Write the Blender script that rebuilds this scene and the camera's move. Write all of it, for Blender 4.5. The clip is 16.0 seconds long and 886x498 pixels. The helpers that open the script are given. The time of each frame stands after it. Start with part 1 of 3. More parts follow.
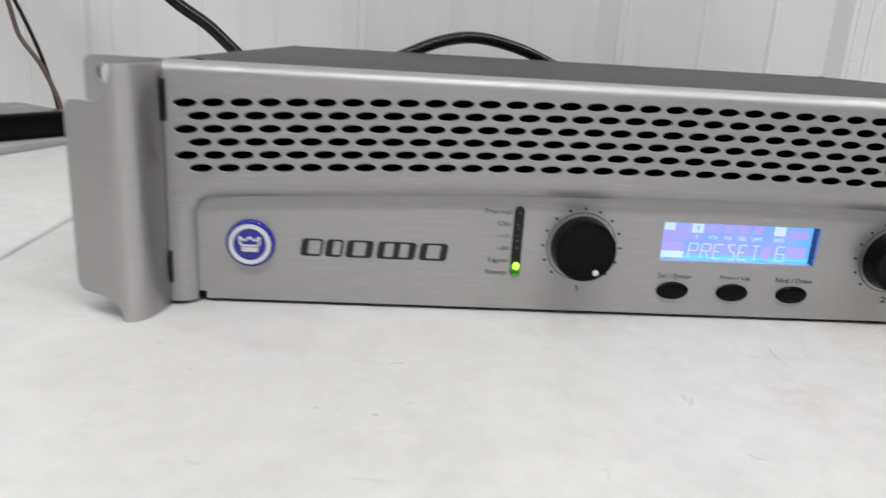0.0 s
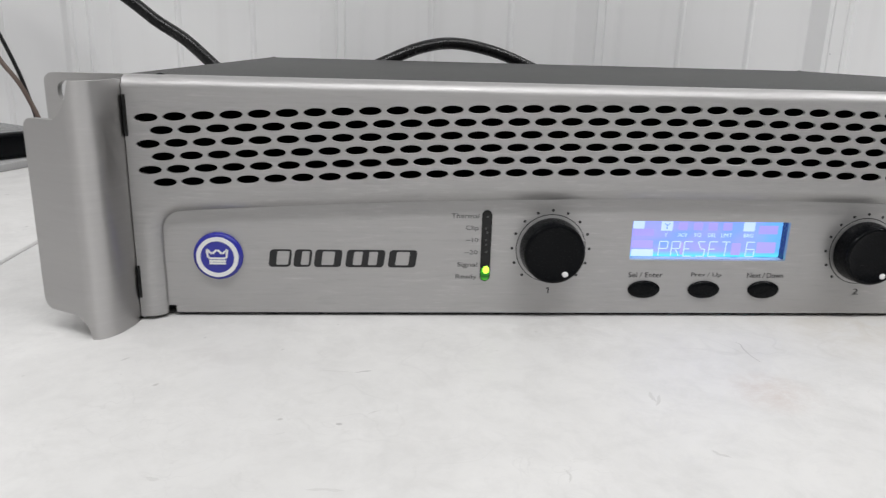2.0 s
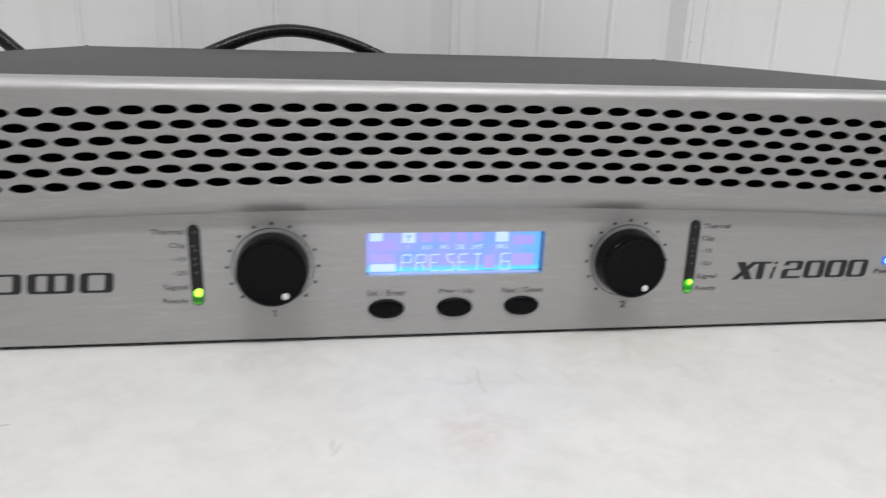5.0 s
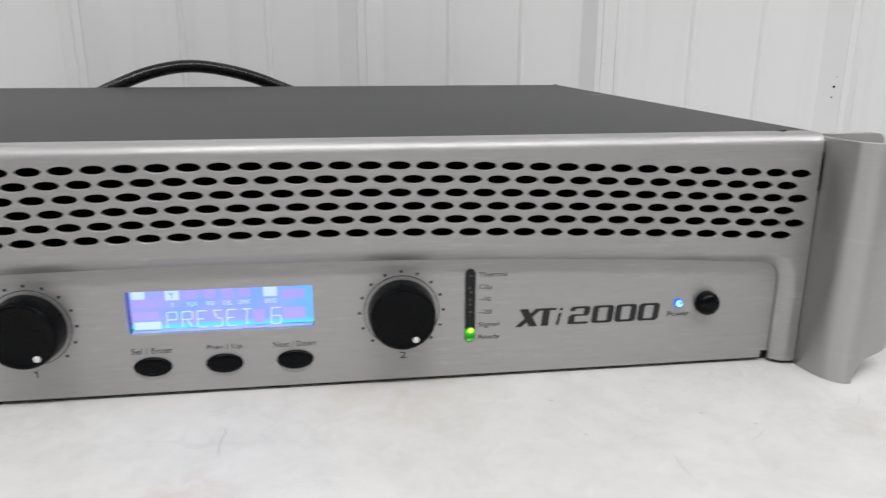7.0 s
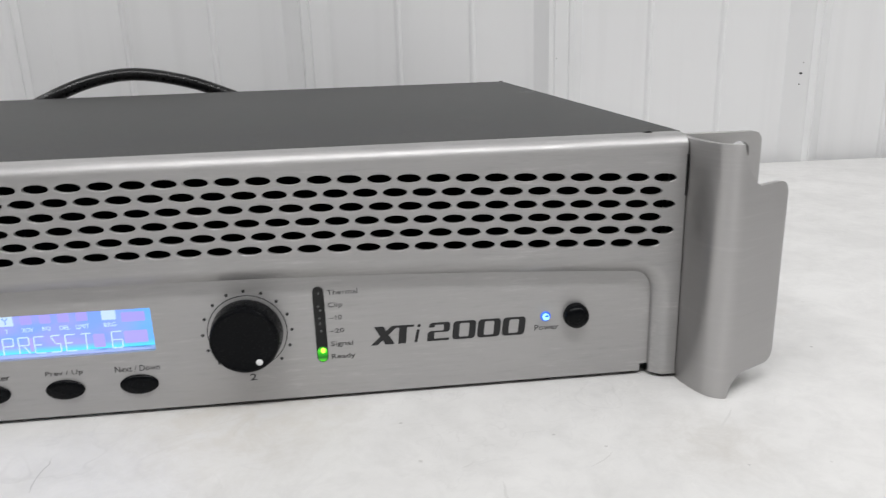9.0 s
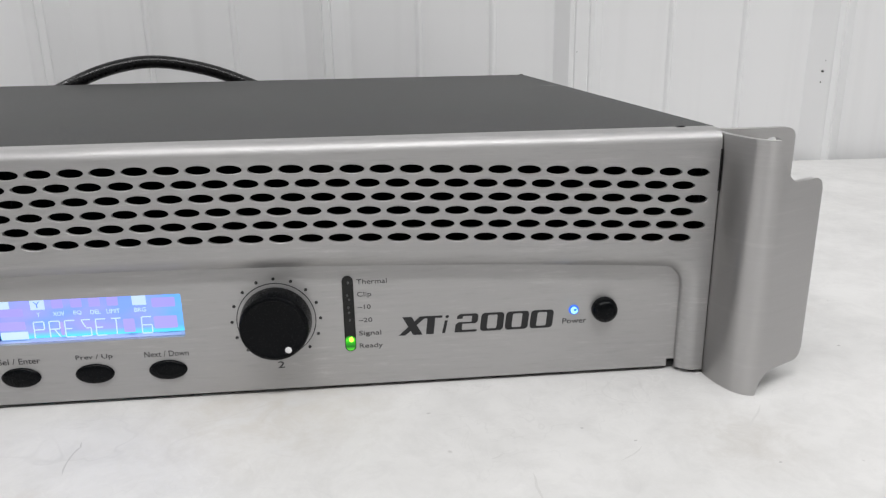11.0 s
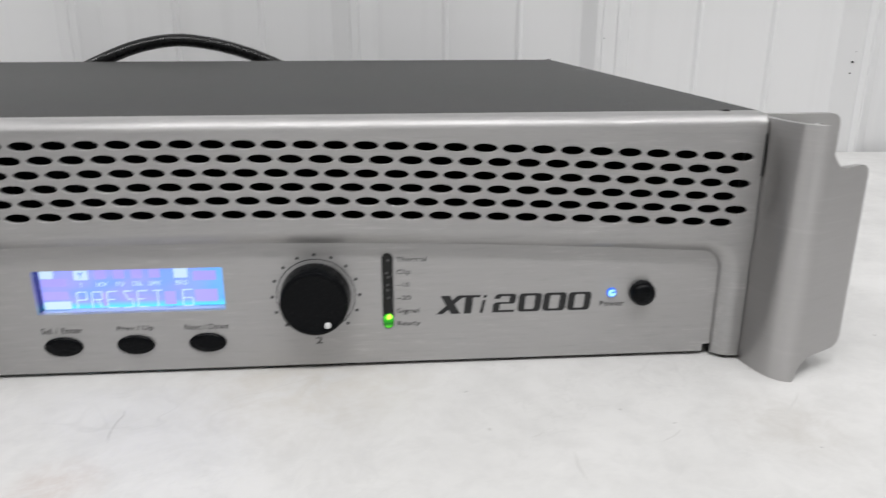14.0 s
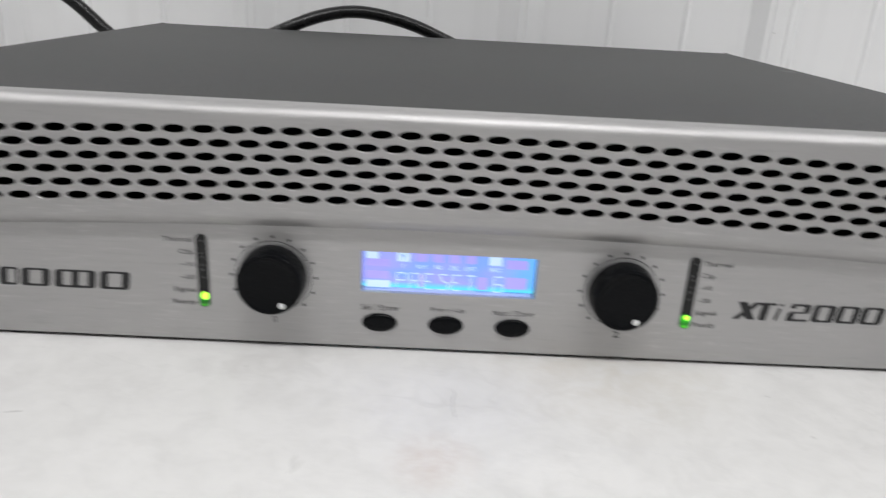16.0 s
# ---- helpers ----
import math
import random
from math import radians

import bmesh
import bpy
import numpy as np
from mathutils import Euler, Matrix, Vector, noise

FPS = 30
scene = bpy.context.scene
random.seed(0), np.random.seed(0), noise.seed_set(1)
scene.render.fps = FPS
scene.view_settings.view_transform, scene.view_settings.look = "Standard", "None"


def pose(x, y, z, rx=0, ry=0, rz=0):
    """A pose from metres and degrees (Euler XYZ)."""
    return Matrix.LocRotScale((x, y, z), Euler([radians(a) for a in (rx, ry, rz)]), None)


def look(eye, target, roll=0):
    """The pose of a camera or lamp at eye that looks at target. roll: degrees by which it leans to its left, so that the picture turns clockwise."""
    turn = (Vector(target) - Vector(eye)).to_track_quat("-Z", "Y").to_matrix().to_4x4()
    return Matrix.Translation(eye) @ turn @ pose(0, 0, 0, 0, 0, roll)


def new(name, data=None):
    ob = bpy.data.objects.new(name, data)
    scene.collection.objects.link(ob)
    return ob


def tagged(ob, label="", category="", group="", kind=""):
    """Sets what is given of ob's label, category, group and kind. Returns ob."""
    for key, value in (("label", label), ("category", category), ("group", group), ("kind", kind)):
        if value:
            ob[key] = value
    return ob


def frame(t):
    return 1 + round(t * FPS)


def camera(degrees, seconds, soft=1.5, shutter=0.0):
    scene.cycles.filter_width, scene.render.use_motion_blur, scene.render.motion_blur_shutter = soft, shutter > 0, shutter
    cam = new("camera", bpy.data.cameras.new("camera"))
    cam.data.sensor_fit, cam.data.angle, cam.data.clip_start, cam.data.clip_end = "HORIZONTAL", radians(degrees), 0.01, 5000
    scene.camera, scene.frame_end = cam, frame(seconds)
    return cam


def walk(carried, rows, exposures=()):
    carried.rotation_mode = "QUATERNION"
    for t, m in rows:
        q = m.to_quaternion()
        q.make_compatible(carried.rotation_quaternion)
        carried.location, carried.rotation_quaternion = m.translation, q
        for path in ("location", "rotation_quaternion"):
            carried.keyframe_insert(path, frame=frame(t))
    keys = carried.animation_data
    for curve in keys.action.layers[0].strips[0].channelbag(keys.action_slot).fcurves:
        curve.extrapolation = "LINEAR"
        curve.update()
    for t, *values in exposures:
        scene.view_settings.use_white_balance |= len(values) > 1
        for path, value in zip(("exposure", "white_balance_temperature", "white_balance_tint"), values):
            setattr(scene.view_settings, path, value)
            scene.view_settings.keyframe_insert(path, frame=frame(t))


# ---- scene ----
cam = camera(62.38, 16.0, 1.3, 0.9)
PATH = [
    (0, (-0.1312, -0.2605, 0.1020), (0.0067, 1.6521, -0.4662), 3.50),
    (0.5, (-0.1430, -0.2681, 0.1045), (-0.0178, 1.6533, -0.4364), 2.71),
    (1, (-0.1318, -0.2612, 0.1038), (0.0135, 1.6554, -0.4491), 1.86),
    (1.5, (-0.1251, -0.2604, 0.1028), (0.0003, 1.6590, -0.4451), 1.61),
    (2, (-0.1203, -0.2608, 0.1023), (0.0222, 1.6562, -0.4500), 1.63),
    (2.5, (-0.1149, -0.2581, 0.1053), (0.0096, 1.6601, -0.4470), 0.92),
    (3, (-0.1049, -0.2528, 0.1070), (0.0209, 1.6595, -0.4652), 0.87),
    (3.5, (-0.0723, -0.2420, 0.1046), (0.1438, 1.6518, -0.5008), 0.12),
    (3.7, (-0.0760, -0.2436, 0.1012), (0.1980, 1.6440, -0.5003), 1.42),
    (5.8, (-0.0007, -0.2302, 0.1095), (0.2944, 1.6624, -0.4656), 1.62),
    (6, (0.0085, -0.2311, 0.1106), (0.3078, 1.6600, -0.4673), 0.94),
    (6.5, (0.0248, -0.2372, 0.1130), (0.2836, 1.6632, -0.4543), 0.59),
    (7, (0.0433, -0.2400, 0.1192), (0.3066, 1.6645, -0.4317), 0.13),
    (7.5, (0.0651, -0.2401, 0.1190), (0.2383, 1.6688, -0.4519), -1.38),
    (8, (0.0905, -0.2350, 0.1232), (0.2664, 1.6770, -0.4365), -1.95),
    (8.5, (0.1076, -0.2361, 0.1248), (0.2891, 1.6773, -0.4283), -2.62),
    (9, (0.1047, -0.2344, 0.1223), (0.3013, 1.6734, -0.4448), -1.82),
    (9.2, (0.0988, -0.2340, 0.1224), (0.2895, 1.6728, -0.4500), -1.25),
    (11.5, (0.0970, -0.2332, 0.1207), (0.2702, 1.6717, -0.4634), -1.05),
    (12, (0.0980, -0.2327, 0.1197), (0.2629, 1.6722, -0.4669), -1.28),
    (12.5, (0.0983, -0.2328, 0.1195), (0.2496, 1.6714, -0.4731), -1.52),
    (13, (0.0984, -0.2328, 0.1194), (0.2490, 1.6706, -0.4757), -1.44),
    (13.5, (0.0957, -0.2340, 0.1199), (0.2425, 1.6701, -0.4739), -1.14),
    (14, (0.0869, -0.2339, 0.1190), (0.2342, 1.6635, -0.4959), 0.01),
    (14.5, (0.0669, -0.2360, 0.1198), (0.1769, 1.6563, -0.5182), 1.19),
    (15, (0.0474, -0.2368, 0.1209), (0.1208, 1.6570, -0.5180), 2.15),
    (15.5, (0.0228, -0.2363, 0.1234), (0.0796, 1.6421, -0.5610), 2.43),
    (16, (-0.0074, -0.2364, 0.1292), (0.0367, 1.6365, -0.5709), 3.20),
]
walk(cam, [(t, look(eye, target, roll)) for t, eye, target, roll in PATH])

# ---------------------------------------------------------------- light
scene.view_settings.exposure = -0.12
world = bpy.data.worlds.new("room_dark")
scene.world = world
world.use_nodes = True
world.node_tree.nodes["Background"].inputs[0].default_value = (0.8, 0.85, 0.9, 1)
world.node_tree.nodes["Background"].inputs[1].default_value = 0.0


def ceiling_tube(x, y, z, sx, sy, watts):
    lamp = bpy.data.lights.new("ceiling_tube", "AREA")
    lamp.shape, lamp.size, lamp.size_y = "RECTANGLE", sx, sy
    lamp.energy, lamp.color = watts, (0.985, 0.98, 0.985)
    ob = new("ceiling_tube", lamp)
    ob.matrix_world = pose(x, y, z)
    return ob


ceiling_tube(0.08, -0.72, 1.62, 1.5, 0.16, 26.0)
ceiling_tube(-1.25, -0.35, 1.62, 0.14, 1.25, 14)
ceiling_tube(1.25, -0.35, 1.62, 0.14, 1.25, 14)


# ---------------------------------------------------------------- materials
class Nodes:
    """A short way to write a node material."""

    def __init__(self, name, color, rough, metal=0.0):
        self.m = bpy.data.materials.new(name)
        self.m.use_nodes = True
        self.t = self.m.node_tree
        self.b = self.t.nodes["Principled BSDF"]
        self.b.inputs["Base Color"].default_value = (*color, 1)
        self.b.inputs["Roughness"].default_value = rough
        self.b.inputs["Metallic"].default_value = metal

    def add(self, kind, **values):
        n = self.t.nodes.new(kind)
        for key, v in values.items():
            n.inputs[key.replace("_", " ")].default_value = v
        return n

    def link(self, a, b):
        self.t.links.new(a, b)

    def coords(self, scale=(1, 1, 1), turn=(0, 0, 0), offset=(0, 0, 0)):
        c = self.t.nodes.new("ShaderNodeTexCoord")
        m = self.t.nodes.new("ShaderNodeMapping")
        m.inputs["Scale"].default_value = scale
        m.inputs["Rotation"].default_value = turn
        m.inputs["Location"].default_value = offset
        self.link(c.outputs["Object"], m.inputs[0])
        return m.outputs[0]

    def noise(self, vec, scale, detail=4.0, rough=0.55, distortion=0.0):
        n = self.add("ShaderNodeTexNoise", Scale=scale, Detail=detail, Roughness=rough, Distortion=distortion)
        self.link(vec, n.inputs["Vector"])
        return n.outputs["Fac"]

    def ramp(self, fac, stops):
        r = self.t.nodes.new("ShaderNodeValToRGB")
        e = r.color_ramp.elements
        while len(e) < len(stops):
            e.new(0.5)
        for el, (p, c) in zip(e, stops):
            el.position, el.color = p, (*c, 1) if len(c) == 3 else c
        self.link(fac, r.inputs[0])
        return r.outputs[0]

    def mix(self, fac, a, b, blend="MIX"):
        n = self.t.nodes.new("ShaderNodeMix")
        n.data_type, n.blend_type = "RGBA", blend
        for value, socket in ((fac, n.inputs[0]), (a, n.inputs[6]), (b, n.inputs[7])):
            if isinstance(value, (int, float)):
                socket.default_value = value
            elif isinstance(value, tuple):
                socket.default_value = (*value, 1)
            else:
                self.link(value, socket)
        return n.outputs[2]

    def spread(self, fac, lo, hi, a=0.0, b=1.0):
        n = self.add("ShaderNodeMapRange")
        for i, v in enumerate((lo, hi, a, b)):
            n.inputs[i + 1].default_value = v
        self.link(fac, n.inputs[0])
        return n.outputs[0]

    def color(self, out):
        self.link(out, self.b.inputs["Base Color"])

    def rough(self, out):
        self.link(out, self.b.inputs["Roughness"])

    def bump(self, height, strength, distance=0.001):
        n = self.add("ShaderNodeBump", Strength=strength, Distance=distance)
        self.link(height, n.inputs["Height"])
        self.link(n.outputs[0], self.b.inputs["Normal"])


def brushed(name, scale, color=(0.425, 0.419, 0.416), rough=0.42, contrast=0.3, relief=0.22, metal=0.8, smear=0.75):
    """Brushed satin metal; scale stretches the grain along its short number, and the brushing smears gloss across it."""
    s = Nodes(name, color, rough, metal)
    v = s.coords(scale)
    fine = s.noise(v, 1.0, 5, 0.75)
    streak = s.noise(s.coords((scale[0] * 2.6, scale[1] * 0.5, scale[2] * 0.5), (0, 0, 0), (3.1, 0, 7.7)), 1.0, 4, 0.7)
    cloud = s.noise(s.coords((11, 11, 16)), 1.0, 3)
    patch = s.spread(s.noise(s.coords((24, 24, 40), (0, 0, 0), (1.7, 2.2, 0.4)), 1.0, 3), 0.42, 0.62, 0.15, 1.0)
    base = s.mix(cloud, tuple(c * 0.93 for c in color), tuple(c * 1.05 for c in color))
    light = s.add("ShaderNodeMath")
    light.operation = "MULTIPLY"
    s.link(s.spread(streak, 0.54, 0.72, 0, contrast), light.inputs[0])
    s.link(patch, light.inputs[1])
    base = s.mix(light.outputs[0], base, tuple(min(1, c * 1.4) for c in color))
    base = s.mix(s.spread(streak, 0.46, 0.28, 0, 0.7 * contrast), base, tuple(c * 0.75 for c in color))
    s.color(s.mix(s.spread(fine, 0.3, 0.7), base, s.mix(1.0, base, (1 + 0.3 * relief,) * 3, "MULTIPLY")))
    s.rough(s.spread(fine, 0.3, 0.7, rough - 0.06, rough + 0.08))
    s.bump(fine, relief, 0.0003)
    around = s.t.nodes.new("ShaderNodeTangent")
    around.direction_type, around.axis = "RADIAL", "Z"
    s.link(around.outputs[0], s.b.inputs["Tangent"])
    s.b.inputs["Anisotropic"].default_value = smear
    s.b.inputs["Anisotropic Rotation"].default_value = 0.25
    return s.m


def painted(name, color, rough, grain=900.0, strength=0.15, vary=0.12, shine=0.5):
    s = Nodes(name, color, rough)
    s.b.inputs["Specular IOR Level"].default_value = shine
    v = s.coords()
    wide = s.noise(v, 7, 3)
    s.color(s.mix(wide, tuple(c * (1 - vary) for c in color), tuple(c * (1 + vary) for c in color)))
    fine = s.noise(v, grain, 2)
    s.rough(s.spread(fine, 0.3, 0.7, rough - 0.06, rough + 0.06))
    s.bump(fine, strength, 0.0003)
    return s.m


def glowing(name, color, strength):
    s = Nodes(name, tuple(c * 0.3 for c in color), 0.3)
    s.b.inputs["Emission Color"].default_value = (*color, 1)
    s.b.inputs["Emission Strength"].default_value = strength
    return s.m


METAL = brushed("brushed_metal", (26, 700, 1300), contrast=0.5)
METAL_PLATE = brushed("brushed_metal_plate", (26, 700, 1300), (0.455, 0.449, 0.446), 0.40, 0.55)
METAL_HANDLE = brushed("brushed_metal_handle", (14, 14, 900), (0.515, 0.506, 0.501), 0.36, 0.18, 0.08, 1.0, 0.93)
COVER = painted("cover_paint", (0.030, 0.031, 0.030), 0.54, 1600, 0.3, 0.08)
# near-black colour holds the shade inside the chassis and its slots
INSIDE_SHADE = painted("inside_shade_black", (0.004, 0.004, 0.004), 0.8, 400, 0.1)
PLASTIC = painted("black_plastic", (0.003, 0.0034, 0.0042), 0.24, 1500, 0.0, 0.12, 0.11)
RUBBER = painted("cable_rubber", (0.006, 0.006, 0.0065), 0.3, 700, 0.12, 0.12, 0.35)
LENS = painted("smoked_lens", (0.008, 0.008, 0.008), 0.16, 500, 0.02, 0.12, 0.35)
PRINT = painted("black_print", (0.012, 0.012, 0.013), 0.45, 900, 0.02)
PRINT_GREY = painted("grey_print", (0.055, 0.053, 0.055), 0.5, 900, 0.02)
WHITE = painted("white_print", (0.8, 0.8, 0.8), 0.4, 900, 0.02, 0.03)
BLUE = painted("badge_blue", (0.026, 0.030, 0.32), 0.08, 900, 0.01, 0.05)
GREEN = glowing("led_green", (0.45, 1.0, 0.06), 2.8)
UNLIT = painted("unlit_lamp_grey", (0.07, 0.07, 0.07), 0.3, 900, 0.02)
RING = painted("gap_dark", (0.03, 0.03, 0.03), 0.5, 900, 0.02)
POWER_BLUE = glowing("led_blue", (0.03, 0.17, 0.95), 0.9)
POWER_CORE = glowing("led_blue_core", (0.35, 0.75, 1.0), 1.5)
LCD_INK = glowing("lcd_lit_segment", (0.62, 0.82, 1.0), 0.98)
LCD_INK_DIM = glowing("lcd_small_print", (0.55, 0.76, 1.0), 1.05)
LCD_BLUE = glowing("lcd_blue_print", (0.2, 0.36, 0.95), 0.9)
LCD_WALL = painted("lcd_frame_blue", (0.03, 0.03, 0.16), 0.25, 900, 0.02)
# pale blue paints the screen's glow on the frame's lower edge
LCD_SILL_GLOW = painted("lcd_edge_glow_tint", (0.5, 0.52, 0.8), 0.2, 900, 0.02)
COPPER = painted("brown_wire", (0.12, 0.085, 0.07), 0.5, 600, 0.1)
STRIP_TOP = painted("glossy_grey_plastic", (0.07, 0.07, 0.072), 0.2, 300, 0.05, 0.12, 0.6)
GREY = painted("grey_plastic", (0.36, 0.36, 0.36), 0.5, 600, 0.1)


def lcd_screen():
    s = Nodes("lcd_screen", (0.02, 0.03, 0.1), 0.25)
    c = s.coords()
    x = s.t.nodes.new("ShaderNodeSeparateXYZ")
    s.link(c, x.inputs[0])
    soft = s.noise(s.coords((60, 1, 130)), 1.0, 1)
    base = s.mix(s.spread(soft, 0.35, 0.65), (0.21, 0.38, 1.0), (0.36, 0.37, 1.0))
    right = s.spread(x.outputs[0], 0.016, 0.031, 0, 0.8)
    base = s.mix(right, base, (0.12, 0.50, 1.0))
    low = s.spread(x.outputs[2], 0.0258, 0.0238)
    base = s.mix(low, base, (0.12, 0.75, 1.0))
    s.link(base, s.b.inputs["Emission Color"])
    s.b.inputs["Emission Strength"].default_value = 1.2
    return s.m


SCREEN = lcd_screen()


def light_guide(name, strength):
    """Green plastic over a lamp: brightest round the lamp, dim below it, with a lit lower rim."""
    s = Nodes(name, (0.01, 0.05, 0.01), 0.25)
    x = s.t.nodes.new("ShaderNodeSeparateXYZ")
    s.link(s.coords(), x.inputs[0])
    lit = s.ramp(s.spread(x.outputs[2], 0.0150, 0.0207), [(0.0, (0.10, 0.62, 0.03)), (0.12, (0.06, 0.5, 0.02)), (0.28, (0.0, 0.10, 0.0)), (0.5, (0.01, 0.34, 0.0)), (0.72, (0.07, 0.7, 0.01)), (0.9, (0.03, 0.3, 0.01)), (1.0, (0.01, 0.06, 0.0))])
    s.link(lit, s.b.inputs["Emission Color"])
    s.b.inputs["Emission Strength"].default_value = strength
    return s.m


def lcd_patch():
    return glowing("lcd_violet_patch", (0.40, 0.36, 0.95), 1.05)


PATCH = lcd_patch()


def table_material():
    s = Nodes("worn_white_table", (0.66, 0.655, 0.645), 0.42)
    v = s.coords()
    wide = s.noise(v, 5, 5, 0.6)
    mid = s.noise(v, 22, 6, 0.65, 0.6)
    cloudy = s.noise(v, 70, 6, 0.75, 0.4)
    col = s.mix(s.spread(wide, 0.3, 0.7), (0.605, 0.602, 0.593), (0.67, 0.665, 0.655))
    col = s.mix(s.spread(mid, 0.42, 0.7, 0, 0.42), col, (0.50, 0.496, 0.488))
    col = s.mix(s.spread(cloudy, 0.44, 0.7, 0, 0.4), col, (0.48, 0.476, 0.468))
    # thin wandering scuffs, only in some patches
    for scale, shift, tone in ((26, (4.2, 1.3, 0), (0.42, 0.415, 0.41)), (41, (8.1, 3.7, 0), (0.74, 0.735, 0.725)), (63, (1.9, 6.4, 0), (0.40, 0.395, 0.39))):
        line = s.noise(s.coords((1, 1, 1), (0, 0, 0), shift), scale, 2, 0.5, 1.2)
        up = s.spread(line, 0.488, 0.5)
        down = s.spread(line, 0.512, 0.5)
        both = s.add("ShaderNodeMath")
        both.operation = "MINIMUM"
        s.link(up, both.inputs[0])
        s.link(down, both.inputs[1])
        where = s.noise(s.coords((1, 1, 1), (0, 0, 0), (shift[1], shift[0], 0)), 14, 3)
        some = s.add("ShaderNodeMath")
        some.operation = "MULTIPLY"
        s.link(both.outputs[0], some.inputs[0])
        s.link(s.spread(where, 0.5, 0.7, 0, 0.28), some.inputs[1])
        col = s.mix(some.outputs[0], col, tone)
    for cx, cy, r, tone, amount in ((-0.003, -0.064, 0.016, (0.5, 0.4, 0.36), 0.35), (0.205, -0.047, 0.024, (0.5, 0.48, 0.45), 0.4), (-0.06, -0.012, 0.03, (0.5, 0.49, 0.48), 0.3), (-0.18, -0.037, 0.012, (0.5, 0.49, 0.48), 0.35), (0.06, -0.005, 0.05, (0.55, 0.5, 0.42), 0.25)):
        far = s.t.nodes.new("ShaderNodeVectorMath")
        far.operation = "DISTANCE"
        s.link(v, far.inputs[0])
        far.inputs[1].default_value = (cx, cy, 0)
        near = s.add("ShaderNodeMath")
        near.operation = "MULTIPLY"
        s.link(s.spread(far.outputs["Value"], r, r * 0.2), near.inputs[0])
        s.link(s.spread(cloudy, 0.35, 0.65, 0, amount * 1.6), near.inputs[1])
        col = s.mix(near.outputs[0], col, tone)
    speck = s.noise(v, 170, 1, 0.4)
    col = s.mix(s.spread(speck, 0.79, 0.84, 0, 0.6), col, (0.2, 0.19, 0.18))
    rust = s.noise(s.coords((1, 1, 1), (0, 0, 0), (2.3, 5.1, 0)), 9, 3)
    col = s.mix(s.spread(rust, 0.66, 0.8, 0, 0.25), col, (0.6, 0.5, 0.44))
    s.color(col)
    s.rough(s.spread(mid, 0.3, 0.7, 0.34, 0.5))
    s.bump(s.noise(v, 60, 5), 0.12, 0.0008)
    return s.m


TABLE = table_material()


def siding_material():
    s = Nodes("white_steel_siding", (0.8, 0.8, 0.8), 0.38)
    v = s.coords()
    wide = s.noise(s.coords((3, 3, 1)), 1.0, 4)
    col = s.mix(wide, (0.76, 0.762, 0.765), (0.83, 0.832, 0.835))
    drip = s.noise(s.coords((46, 46, 1.6)), 1.0, 3)
    col = s.mix(s.spread(drip, 0.55, 0.8, 0, 0.22), col, (0.58, 0.58, 0.575))
    s.color(col)
    s.bump(s.noise(v, 40, 3), 0.05, 0.001)
    return s.m


SIDING = siding_material()
ROOM = painted("room_paint", (0.7, 0.7, 0.69), 0.7, 200, 0.1)
ROOM_SIDE = painted("room_paint_grey", (0.3, 0.3, 0.3), 0.7, 200, 0.1)
FLOOR = painted("concrete_floor", (0.33, 0.32, 0.31), 0.7, 120, 0.2)

# ---------------------------------------------------------------- mesh helpers
MM = 0.001


def finish(bm, sharp=32, doubles=0.0):
    if doubles:
        bmesh.ops.remove_doubles(bm, verts=bm.verts, dist=doubles)
    bmesh.ops.recalc_face_normals(bm, faces=bm.faces)
    for f in bm.faces:
        f.smooth = True
    return sharp


def as_object(name, bm, material, sharp=32):
    finish(bm)
    me = bpy.data.meshes.new(name)
    bm.to_mesh(me)
    bm.free()
    me.set_sharp_from_angle(angle=radians(sharp))
    me.materials.append(material)
    return new(name, me)


def part(name, bm, material, parent, label="", sharp=32):
    """One mesh object under a thing or under a part."""
    ob = as_object(name, bm, material, sharp)
    ob.parent = parent
    if parent is not None:
        ob.matrix_parent_inverse = parent.matrix_world.inverted()
    return tagged(ob, label)


def thing(name, label, category, group="", kind="", place=(0, 0, 0)):
    ob = new(name)
    ob.empty_display_size = 0.02
    ob.matrix_world = Matrix.Translation(place)
    return tagged(ob, label, category, group, kind)


def box(x0, x1, y0, y1, z0, z1, bevel=0.0, segments=2, bm=None):
    """A box in metres, with rounded edges."""
    own = bmesh.new()
    bmesh.ops.create_cube(own, size=1.0)
    for v in own.verts:
        v.co = Vector(((x0 + x1) / 2 + v.co.x * (x1 - x0), (y0 + y1) / 2 + v.co.y * (y1 - y0), (z0 + z1) / 2 + v.co.z * (z1 - z0)))
    if bevel:
        bmesh.ops.bevel(own, geom=own.edges[:], offset=bevel, segments=segments, profile=0.6, affect="EDGES")
    if bm is None:
        return own
    me = bpy.data.meshes.new("tmp")
    own.to_mesh(me)
    own.free()
    bm.from_mesh(me)
    bpy.data.meshes.remove(me)
    return bm


def turned(profile, segments=48, squash=1.0):
    """A body turned round the -y axis: profile is (radius, distance towards the viewer)."""
    bm = bmesh.new()
    rings = []
    for r, d in profile:
        if r < 1e-6:
            rings.append([bm.verts.new((0, -d, 0))])
        else:
            rings.append([bm.verts.new((r * math.cos(a), -d, r * squash * math.sin(a))) for a in (2 * math.pi * k / segments for k in range(segments))])
    for a, b in zip(rings, rings[1:]):
        for k in range(segments):
            n = (k + 1) % segments
            if len(a) == 1 and len(b) > 1:
                bm.faces.new((a[0], b[k], b[n]))
            elif len(b) == 1 and len(a) > 1:
                bm.faces.new((a[k], b[0], a[n]))
            elif len(a) > 1:
                bm.faces.new((a[k], b[k], b[n], a[n]))
    return bm


